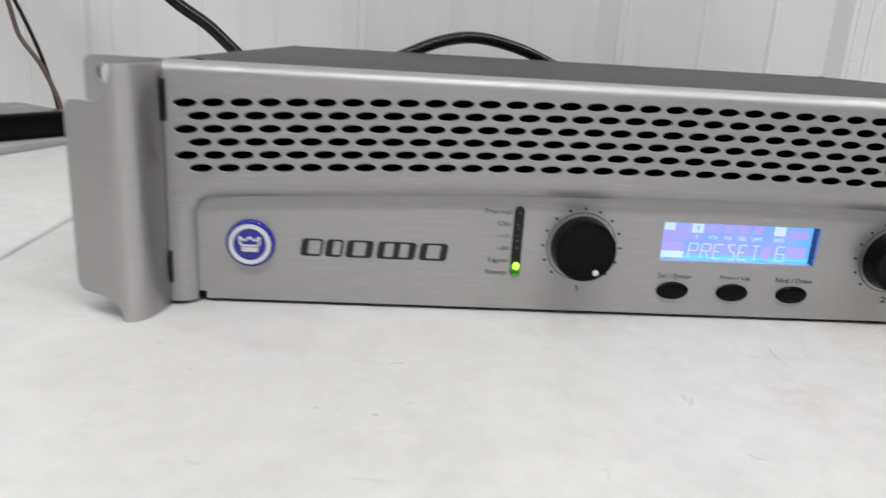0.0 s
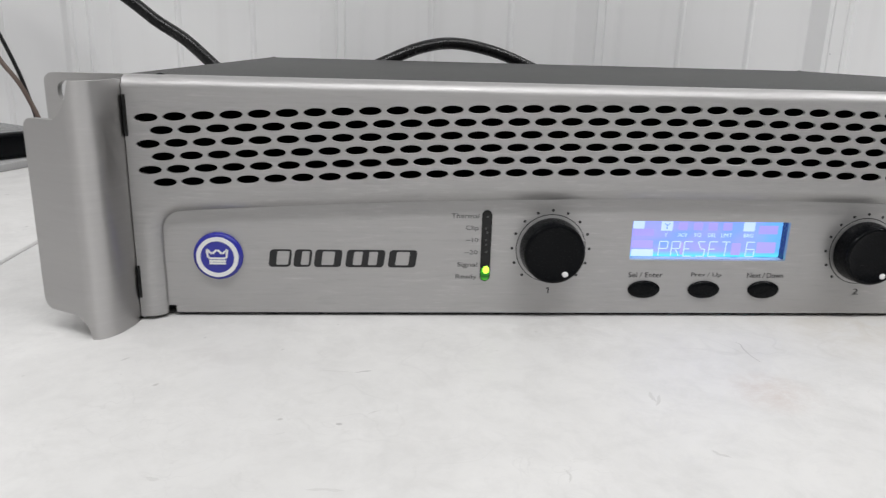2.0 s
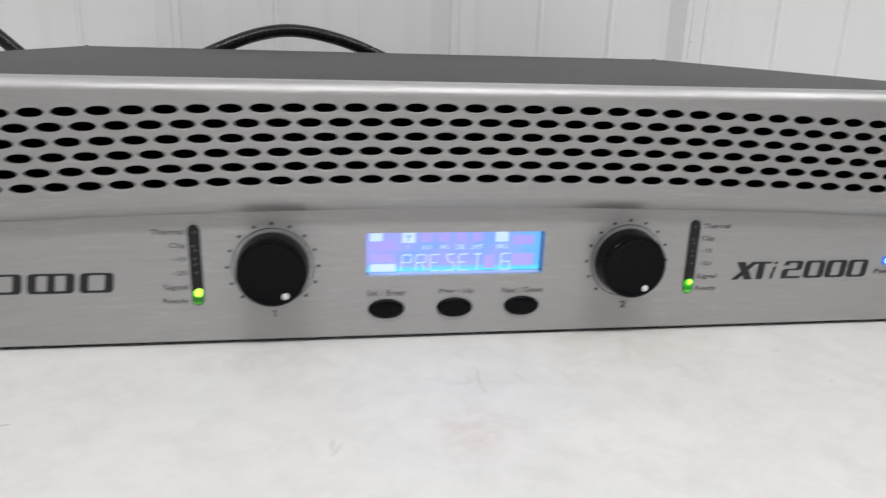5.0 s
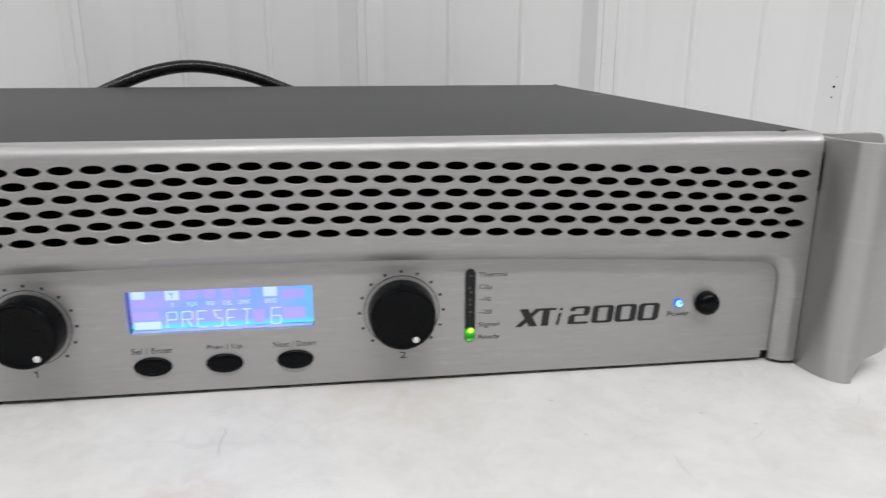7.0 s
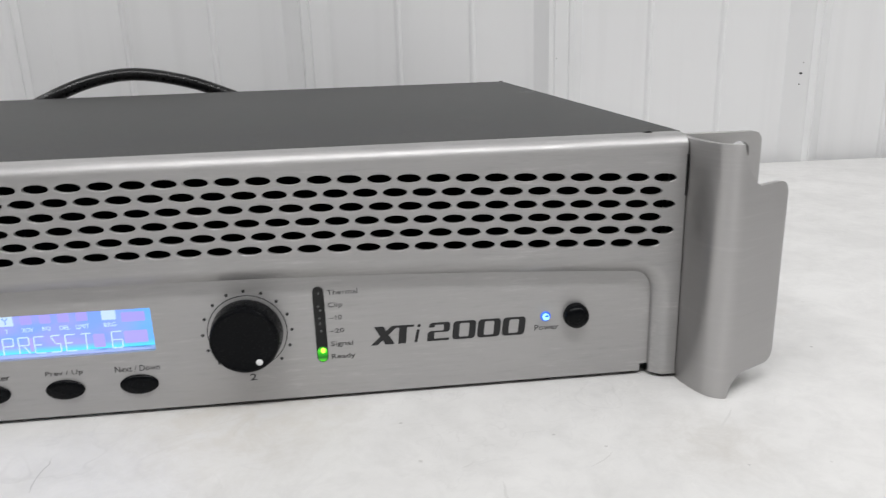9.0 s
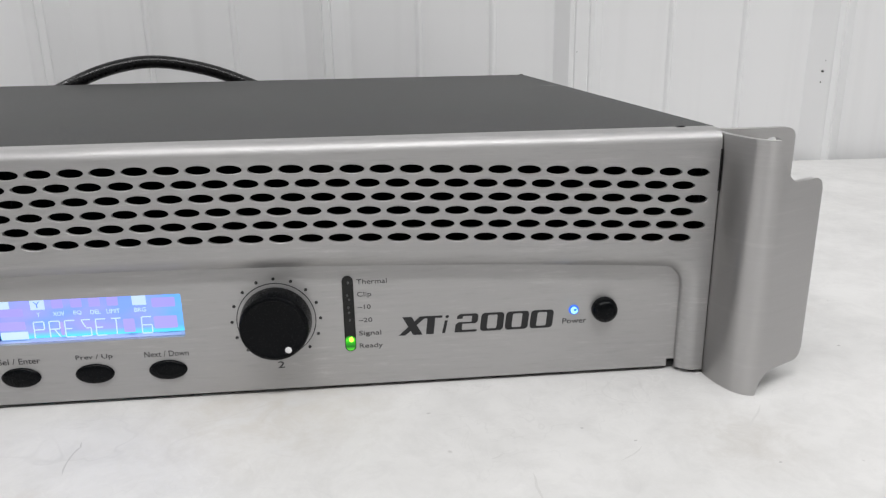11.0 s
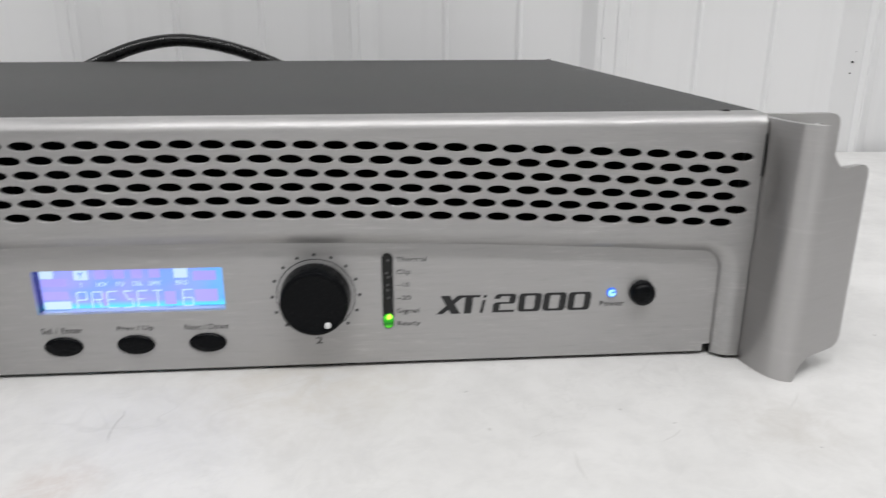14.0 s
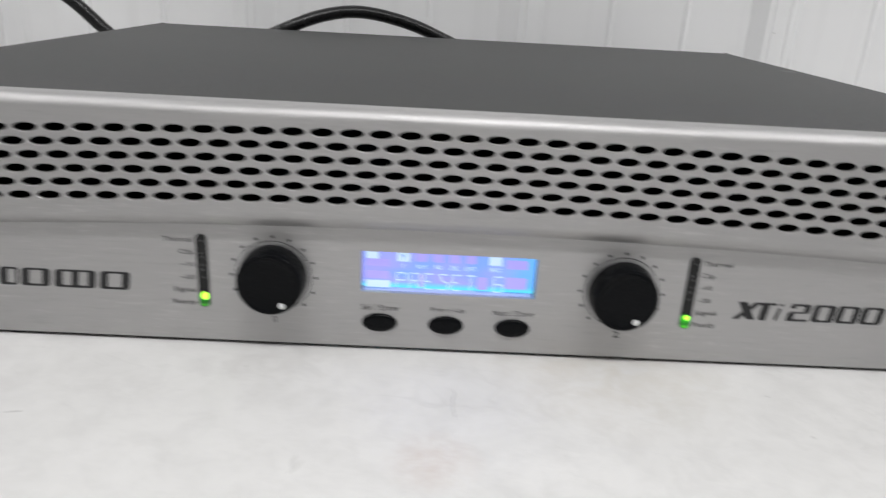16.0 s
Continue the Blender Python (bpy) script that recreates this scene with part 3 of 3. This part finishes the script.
def handle_span(x):
    """Lower and upper edge of the handle at a distance x from the middle, in mm."""
    lo, hi = 0.65, 86.6
    if x > 221.2:
        t = min(1.0, (x - 221.2) / 6.5)
        lo = 0.65 + 8.0 * math.sqrt(max(0.0, 1 - (1 - t) ** 2))
    if x > 220.6:
        t = min(1.0, (x - 220.6) / 8.5)
        hi = 86.6 - 12.4 * (1 - (1 - t) ** 2) ** 0.62
    if x > 237.2:
        t = min(1.0, (x - 237.2) / 3.8)
        c = 3.8 * (1 - math.sqrt(max(0.0, 1 - t * t)))
        lo, hi = lo + c, hi - c
    return lo, hi


def rack_handle(side):
    fine = []
    for (x0, y0), (x1, y1) in zip(PLAN, PLAN[1:]):
        for k in range(4):
            fine.append((x0 + (x1 - x0) * k / 4, y0 + (y1 - y0) * k / 4))
    fine.append(PLAN[-1])
    for _ in range(3):
        fine = [fine[0]] + [((a[0] + 2 * b[0] + c[0]) / 4, (a[1] + 2 * b[1] + c[1]) / 4) for a, b, c in zip(fine, fine[1:], fine[2:])] + [fine[-1]]
    bm = bmesh.new()
    cols = []
    for x, y in fine:
        lo, hi = handle_span(x)
        if side > 0:
            hi -= 1.4 * min(1.0, max(0.0, (x - 222) / 6))
        x += max(0.0, x - 221) / 20 * (-1.0 if side < 0 else 1.1)
        cols.append([bm.verts.new((side * x * MM, y * MM, (lo + (hi - lo) * k / 12) * MM)) for k in range(13)])
    for a, b in zip(cols, cols[1:]):
        for k in range(12):
            bm.faces.new((a[k], b[k], b[k + 1], a[k + 1]))
    bmesh.ops.recalc_face_normals(bm, faces=bm.faces)
    if sum(f.normal.y * f.calc_area() for f in bm.faces) > 0:
        bmesh.ops.reverse_faces(bm, faces=bm.faces)
    bmesh.ops.solidify(bm, geom=bm.faces[:], thickness=0.0022)
    return part("rack_handle", bm, METAL_HANDLE, amp, "bent brushed silver rack handle", 40)


for side in (-1, 1):
    rack_ear(side)
    rack_handle(side)


# ---------------------------------------------------------------- controls
def knob(cx, cz, number):
    k = part("knob", moved(turned([(0.0119, 0.0006), (0.0119, 0.0016), (0.01135, 0.0070), (0.0112, 0.0077), (0.0108, 0.0082), (0.0101, 0.0084), (0.0096, 0.0082), (0.004, 0.0080), (0.0, 0.0080)], 72), cx, 0, cz), PLASTIC, amp, "round black level knob with a white dot")
    part("collar", moved(turned([(0.01293, 0.0), (0.01293, 0.00025), (0.0129, 0.0003), (0.0118, 0.0003)], 64), cx, 0, cz), METAL_PLATE, k, "flat brushed silver collar")
    part("gap", moved(turned([(0.01325, 0.0), (0.01325, 0.00012), (0.01293, 0.00012)], 64), cx, 0, cz), RING, k, "thin dark gap round the collar")
    part("dot", moved(turned([(0.00112, 0.0079), (0.00112, 0.0083), (0.0007, 0.0085), (0.0, 0.0085)], 18), cx + 0.0042, 0, cz - 0.0076), WHITE, k, "white dot")
    for i in range(13):
        a = radians(225 - 22.5 * i)
        mark = turned([(0.0, 0.00015), (0.00056, 0.00015), (0.00056, 0.0)], 10)
        part("scale_dot", moved(mark, cx + 0.0147 * math.cos(a), 0, cz + 0.0147 * math.sin(a)), PRINT, amp)
    if number == "1":
        one = bar(bmesh.new(), cx + 0.0001, 0.0098, cx + 0.0001, 0.0124, 0.00045, -0.0001)
        bar(one, cx + 0.0001, 0.0123, cx - 0.0008, 0.0117, 0.0004, -0.00011)
        part("number", one, PRINT, amp)
    else:
        lettering("number", number, cx - 0.0008, cx + 0.0014, 0.0099, 0.0123, 0.0, PRINT, amp)


knob(-0.0604, 0.0277, "1")
knob(0.0619, 0.0276, "2")


def level_meter(cx, side, glow, lamp):
    slot = rounded_rect(cx - 0.0019, cx + 0.0019, 0.0148, 0.0422, 0.0019, 6)
    m = part("level_meter", plate_from(slot, [], -0.0003, 0.0010), LENS, amp, "narrow black level meter with a green light")
    guide = rounded_rect(cx - 0.00165, cx + 0.00165, 0.0151, 0.0206, 0.00164, 6)
    lit = part("light", plate_from(guide, [], -0.0005, 0.0003), glow, m, "glowing green light")
    part("lamp", moved(turned([(0.0, 0.0004), (lamp * 0.5, 0.00035), (lamp * 0.9, 0.0001), (lamp, -0.0002)], 16, 1.25), cx + 0.0003, -0.0005, 0.0192), GREEN, lit, "bright yellow-green lamp")
    for dx, z in ((0.0002, 0.0397), (-0.0003, 0.0352), (0.0003, 0.0337), (-0.0001, 0.0309), (0.0, 0.0290), (0.0002, 0.0262)):
        part("unlit_lamp", moved(turned([(0.0, 0.0001), (0.0003, 0.0001), (0.0004, 0.0)], 10, 1.2), cx + dx, -0.0003, z), UNLIT, m)
    rows = (("Thermal", 10.2), ("Clip", 4.8), ("\u201310", 4.4), ("\u201320", 4.8), ("Signal", 7.6), ("Ready", 8.0))
    for (word, w), z in zip(rows, (39.9, 35.4, 30.8, 26.0, 21.2, 16.5)):
        h = {"Thermal": 1.75, "Clip": 2.2, "Signal": 2.25, "Ready": 2.2}.get(word, 1.6)
        drop = 0.5 if word in ("Clip", "Signal", "Ready") else 0.0
        a, b = (cx * 1000 - 3.0 - w, cx * 1000 - 3.0) if side < 0 else (cx * 1000 + 3.0, cx * 1000 + 3.0 + w)
        lettering("label", word, a * MM, b * MM, (z - h / 2 - drop / 2) * MM, (z + h / 2 - drop / 2) * MM, 0.0, PRINT_GREY, amp, 0.0, 0.0)


level_meter(-0.0849, -1, light_guide("meter_glow_soft", 0.7), 0.00125)
level_meter(0.0862, 1, light_guide("meter_glow", 1.3), 0.00085)

# display
lcd = part("display", plate_from([(x * MM, z * MM) for x, z in rounded_rect(-31.0, 32.7, 22.2, 39.9, 0.5, 2)], [[(x * MM, z * MM) for x, z in rounded_rect(*LCD, 0.5, 2)]], 0.0016, 0.0036), LCD_WALL, amp, "backlit blue display with white segments")
part("screen", box(-0.0308, 0.0325, 0.0052, 0.0060, 0.0224, 0.0397), SCREEN, lcd, "glowing blue-violet screen")
part("sill", box(-0.0297, 0.0314, 0.0016, 0.0051, 0.02290, 0.02345), LCD_SILL_GLOW, lcd, "lower edge, pale blue from the screen's glow")
SY = 0.0030
STROKES = {
    "P": ((0, 0, 0, 1), (0, 1, 1, 1), (1, 1, 1, 0.52), (1, 0.52, 0, 0.52)),
    "R": ((0, 0, 0, 1), (0, 1, 1, 1), (1, 1, 1, 0.52), (1, 0.52, 0, 0.52), (0.5, 0.48, 1, 0)),
    "E": ((0, 0, 0, 1), (0, 1, 1, 1), (0.7, 0.5, 0, 0.5), (0, 0, 1, 0)),
    "S": ((1, 1, 0.1, 1), (0.1, 1, 0.5, 0.52), (0.5, 0.5, 1, 0.5), (1, 0.5, 1, 0), (1, 0, 0, 0)),
    "T": ((0, 1, 1, 1), (0.5, 1, 0.5, 0)),
    "6": ((0, 0, 0, 1), (0, 1, 1, 1), (0, 0.5, 1, 0.5), (1, 0.5, 1, 0), (1, 0, 0, 0)),
}
for i, ch in enumerate("PRESET 6"):
    x0 = -17.8 + i * 4.95
    if ch == " ":
        continue
    ink = bmesh.new()
    for a, b, c, d in STROKES[ch]:
        lean = 0.22
        bar(ink, (x0 + 3.3 * a + lean * b) * MM, (24.2 + 5.8 * b) * MM, (x0 + 3.3 * c + lean * d) * MM, (24.2 + 5.8 * d) * MM, 0.00034, SY, 0.0001)
    part("character", ink, LCD_INK, lcd, "white segment character")
for x0, x1, z0, z1 in ((-28.5, -24.2, 35.0, 37.9), (-17.6, -13.1, 34.3, 37.9), (14.8, 19.3, 34.3, 37.9), (-28.4, -19.8, 24.1, 26.8)):
    part("lit_block", plate_from([(x * MM, z * MM) for x, z in rounded_rect(x0, x1, z0, z1, 0.15, 1)], [], SY, 0.0001), LCD_INK, lcd)
for x0, x1, z0, z1 in ((-28.4, -20.2, 32.2, 34.9), (-28.4, -20.2, 27.4, 30.4), (-10.9, -7.3, 34.5, 37.6), (-4.9, -1.3, 34.5, 37.6), (0.9, 4.5, 34.5, 37.6), (6.7, 10.3, 34.5, 37.6), (21.0, 28.6, 33.2, 36.6), (21.0, 28.6, 25.6, 30.0), (-9.3, -8.2, 24.8, 29.6), (11.0, 14.7, 24.8, 29.6)):
    part("violet_block", plate_from([(x * MM, z * MM) for x, z in rounded_rect(x0, x1, z0, z1, 0.4, 2)], [], SY + 0.00005, 0.00004), PATCH, lcd)
for word, x0, x1 in (("Y", -16.0, -15.0), ("XOV", -10.8, -7.2), ("EQ", -4.3, -1.7), ("DEL", 1.1, 4.3), ("LIMIT", 6.3, 10.5), ("BRG", 15.2, 19.0)):
    lettering("display_label", word, x0 * MM, x1 * MM, 31.9 * MM, 33.4 * MM, SY, LCD_INK_DIM, lcd)
lettering("display_label", "Y", -16.5 * MM, -14.3 * MM, 35.0 * MM, 37.2 * MM, SY - 0.0001, LCD_BLUE, lcd)


def push_button(cx, cz):
    prof = [(0.0063, 0.0), (0.0063, 0.0003), (0.0060, 0.0007), (0.0053, 0.0010), (0.003, 0.0012), (0.0, 0.0013)]
    return part("push_button", moved(turned(prof, 48, 0.56), cx, 0, cz), PLASTIC, amp, "oval black push button")


for cx, word, a, b in ((-23.1, "Sel / Enter", -29.9, -15.9), (0.6, "Prev / Up", -5.2, 7.3), (24.5, "Next / Down", 17.0, 32.1)):
    push_button(cx * MM, 0.0117)
    lettering("label", word, (a + 0.3) * MM, (b - 0.3) * MM, 0.0165, 0.0186, 0.0, PRINT_GREY, amp, 0.0, 0.0)

# model writing
def block_glyphs(x0, z0, height, shapes):
    """Heavy square letters from slanted four-cornered strokes, sizes in mm."""
    bm = bmesh.new()
    for n, loop in enumerate(shapes):
        y = -0.00012 - n * 0.000004
        front = [bm.verts.new(((x0 + x + 0.11 * z) * MM, y, (z0 + z) * MM)) for x, z in loop]
        back = [bm.verts.new(v.co + Vector((0, 0.00012 + n * 0.000004, 0))) for v in front]
        bm.faces.new(front)
        for k in range(len(loop)):
            bm.faces.new((front[k], front[(k + 1) % len(loop)], back[(k + 1) % len(loop)], back[k]))
    return part("model_writing", bm, PRINT, amp, "heavy black model writing")


block_glyphs(103.2, 19.5, 6.7, [[(0.3, 6.7), (3.5, 6.7), (7.8, 0), (4.6, 0)], [(6.3, 6.7), (8.6, 6.7), (1.9, 0), (-0.4, 0)]])
block_glyphs(102.7, 19.5, 6.7, [[(7.4, 6.7), (14.6, 6.7), (14.6, 5.9), (7.4, 5.9)], [(9.5, 6.0), (12.2, 6.0), (12.2, 0), (9.5, 0)]])
lettering("model_writing", "i", 0.1178, 0.1203, 0.0196, 0.0262, 0.0, PRINT, amp, 0.2, 0.0)
block_glyphs(122.2, 19.6, 6.7, [
    [(0.2, 5.0), (0.4, 6.0), (1.2, 6.7), (7.0, 6.7), (7.7, 6.1), (7.7, 5.9), (2.3, 5.9), (2.3, 5.0)],
    [(5.5, 6.0), (7.7, 6.0), (7.7, 3.9), (7.0, 3.1), (5.5, 3.1)],
    [(1.0, 3.7), (5.8, 3.7), (5.8, 3.1), (0.4, 3.1)],
    [(0.0, 0.0), (0.0, 2.9), (0.9, 3.6), (2.4, 3.3), (2.4, 0.0)],
    [(2.3, 0.75), (7.7, 0.75), (7.6, 0.0), (2.3, 0.0)]])
for k in range(3):
    x0 = 130.95 + 8.75 * k
    out = [((x + 0.11 * (z - 19.6)) * MM, z * MM) for x, z in rounded_rect(x0, x0 + 8.1, 19.6, 26.3, 1.3, 4)]
    gap = [((x + 0.11 * (z - 19.6)) * MM, z * MM) for x, z in rounded_rect(x0 + 2.35, x0 + 5.75, 20.4, 25.5, 0.5, 3)]
    part("model_writing", plate_from(out, [gap], -0.00012, 0.0002), PRINT, amp)

# power light and switch
power_light = part("power_light", moved(turned([(0.0, 0.0012), (0.0011, 0.001), (0.0017, 0.0005), (0.0018, 0.0)], 20), 0.1642, 0, 0.0258), POWER_BLUE, amp, "glowing blue power light")
part("core", plate_from(ellipse(0.1641, 0.02595, 0.0012, 0.0012, 20), [ellipse(0.16445, 0.0262, 0.00062, 0.0005, 16)], -0.0014, 0.0006), POWER_CORE, power_light, "bright pale blue crescent")
lettering("label", "Power", 0.1603, 0.1689, 0.0207, 0.0227, 0.0, PRINT_GREY, amp, 0.0, 0.0)
power = part("power_button", moved(turned([(0.0045, 0.0), (0.0045, 0.0014), (0.0042, 0.0026), (0.0034, 0.0036), (0.0022, 0.0042), (0.0, 0.0044)], 40), 0.1750, 0, 0.0256), PLASTIC, amp, "domed black power button")

# round blue emblem under a clear dome
EX, EZ = -0.1829, 0.0240
badge = part("emblem", moved(turned([(0.0089, 0.0), (0.0089, 0.0006), (0.0087, 0.0011), (0.0083, 0.0015), (0.0077, 0.0018), (0.006, 0.0020), (0.003, 0.00215), (0.0, 0.0022)], 64), EX, 0, EZ), BLUE, amp, "round glossy blue emblem with a white ring", 60)
part("ring", plate_from(ellipse(EX, EZ, 0.0075, 0.0075, 48), [ellipse(EX, EZ, 0.0060, 0.0060, 48)], -0.0023, 0.0006), WHITE, badge)
for points in (((-3.7, 3.1), (-3.2, -0.4), (3.2, -0.4), (3.7, 3.1)), ((-3.7, 3.1), (-1.8, 1.2), (0.0, 3.0), (1.8, 1.2), (3.7, 3.1)), ((-3.2, -1.4), (3.2, -1.4)), ((-3.1, -2.3), (3.1, -2.3))):
    stroke = bmesh.new()
    for (ax, az), (bx, bz) in zip(points, points[1:]):
        bar(stroke, EX + ax * MM, EZ + az * MM, EX + bx * MM, EZ + bz * MM, 0.0007, -0.0024, 0.0003)
    part("bar", stroke, WHITE, badge)

# maker's mark, as plain rounded frames
for x0, x1, gap in ((-164.7, -156.7, 0), (-155.7, -149.3, 0), (-148.2, -138.3, 0), (-136.7, -122.5, 1), (-121.0, -110.7, 0)):
    lean = 0.5

    def slanted(loop):
        return [((x + lean * (z - 23.5) / 3.6) * MM, z * MM) for x, z in loop]

    out = slanted(rounded_rect(x0, x1, 19.9, 26.6, 1.3, 4))
    if gap:
        m = (x0 + x1) / 2
        holes = [slanted(rounded_rect(x0 + 2.7, m - 1.2, 20.7, 25.9, 0.4, 2)), slanted(rounded_rect(m + 1.2, x1 - 2.7, 20.7, 25.9, 0.4, 2))]
    else:
        holes = [slanted(rounded_rect(x0 + 2.7, x1 - (2.7 if x1 - x0 > 9 else 0.9), 20.7, 25.9, 0.4, 2))]
    part("mark", plate_from(out, holes, -0.00012, 0.0002), PRINT, amp, "black printed mark")

# ---------------------------------------------------------------- cables and the power strip
tagged(tube("power_cable", [(-0.165, 0.342, 0.045), (-0.143, 0.342, 0.073), (-0.1195, 0.344, 0.0862), (-0.095, 0.354, 0.0955), (-0.0695, 0.365, 0.0988), (-0.040, 0.372, 0.0942), (-0.0095, 0.377, 0.0838), (0.03, 0.379, 0.064), (0.08, 0.374, 0.025), (0.13, 0.366, 0.006), (0.19, 0.362, 0.0055)], 0.0048, RUBBER), "thick black power cable looping up behind the amplifier", "cable")
tagged(tube("speaker_cable", [(-0.52, 0.368, 0.245), (-0.40, 0.356, 0.176), (-0.3295, 0.347, 0.130), (-0.303, 0.346, 0.110), (-0.2815, 0.345, 0.0962), (-0.263, 0.345, 0.0795), (-0.245, 0.346, 0.0620), (-0.226, 0.350, 0.036), (-0.195, 0.358, 0.0058), (-0.14, 0.362, 0.0055)], 0.0048, RUBBER), "thick black cable hanging down behind the amplifier", "cable")
tagged(tube("thin_wire", [(-0.47, 0.385, 0.16), (-0.455, 0.385, 0.13), (-0.446, 0.385, 0.108), (-0.4375, 0.385, 0.088), (-0.429, 0.385, 0.065), (-0.424, 0.385, 0.047), (-0.4195, 0.385, 0.027), (-0.416, 0.384, 0.003)], 0.0016, RUBBER), "thin black wire hanging against the wall", "wire")
tagged(tube("thin_wire", [(-0.472, 0.383, 0.17), (-0.457, 0.383, 0.13), (-0.4495, 0.383, 0.104), (-0.445, 0.383, 0.083), (-0.4405, 0.383, 0.0735), (-0.429, 0.382, 0.058), (-0.4215, 0.382, 0.042), (-0.4155, 0.381, 0.027), (-0.411, 0.380, 0.003)], 0.0019, COPPER), "thin grey-brown wire hanging against the wall", "wire")


def power_strip():
    end, far = Vector((-0.3865, 0.3345, 0)), Vector((-0.5125, 0.158, 0))
    t = thing("power_strip", "black power strip on a grey base with a glossy top", "power strip", place=tuple(end))
    ang = math.atan2(far.y - end.y, far.x - end.x)
    L = (far - end).length
    m = Matrix.Translation(end) @ Matrix.Rotation(ang, 4, "Z")

    def put(bm):
        bmesh.ops.transform(bm, matrix=m, verts=bm.verts)
        return bm

    base = bmesh.new()
    low = [base.verts.new((x, y, TOP)) for x, y in ((-0.381, 0.340), (-0.430, 0.374), (-0.545, 0.20), (-0.462, 0.121))]
    base.faces.new(low)
    up = bmesh.ops.extrude_face_region(base, geom=base.faces[:])
    bmesh.ops.translate(base, vec=(0, 0, 0.0054), verts=[v for v in up["geom"] if isinstance(v, bmesh.types.BMVert)])
    bmesh.ops.bevel(base, geom=base.edges[:], offset=0.001, segments=2, profile=0.6, affect="EDGES")
    part("base", base, GREY, t, "grey base")
    body = part("body", put(box(0, L, -0.072, 0, 0.006, 0.0257, 0.004, 4)), PLASTIC, t, "black plastic body")
    part("top_plate", put(box(0.003, L - 0.003, -0.069, -0.003, 0.0255, 0.0259, 0.0001, 1)), STRIP_TOP, body, "glossy dark grey top")
    oval = turned([(0.016, 0.0), (0.016, 0.0006), (0.0145, 0.0014), (0.0, 0.0018)], 32)
    bmesh.ops.transform(oval, matrix=Matrix.Translation((0.058, -0.036, 0.0258)) @ Matrix.Diagonal((1.35, 0.9, 1, 1)) @ Matrix.Rotation(radians(-90), 4, "X"), verts=oval.verts)
    part("oval_switch", put(oval), GREY, body, "pale glossy oval on the black top")
    for x, w in ((0.018, 0.010), (0.026, 0.016)):
        part("bar", put(box(x, x + 0.003, -0.036 - w / 2, -0.036 + w / 2, 0.0258, 0.0262)), GREY, body, "grey printed bar")
    for x in (0.10, 0.14):
        part("outlet", put(box(x, x + 0.026, -0.06, -0.012, 0.0258, 0.0272, 0.0006)), LENS, body)
    part("cord", put(box(-0.03, 0.0, -0.022, -0.010, 0.013, 0.023, 0.004, 3)), RUBBER, t)
    return t


power_strip()
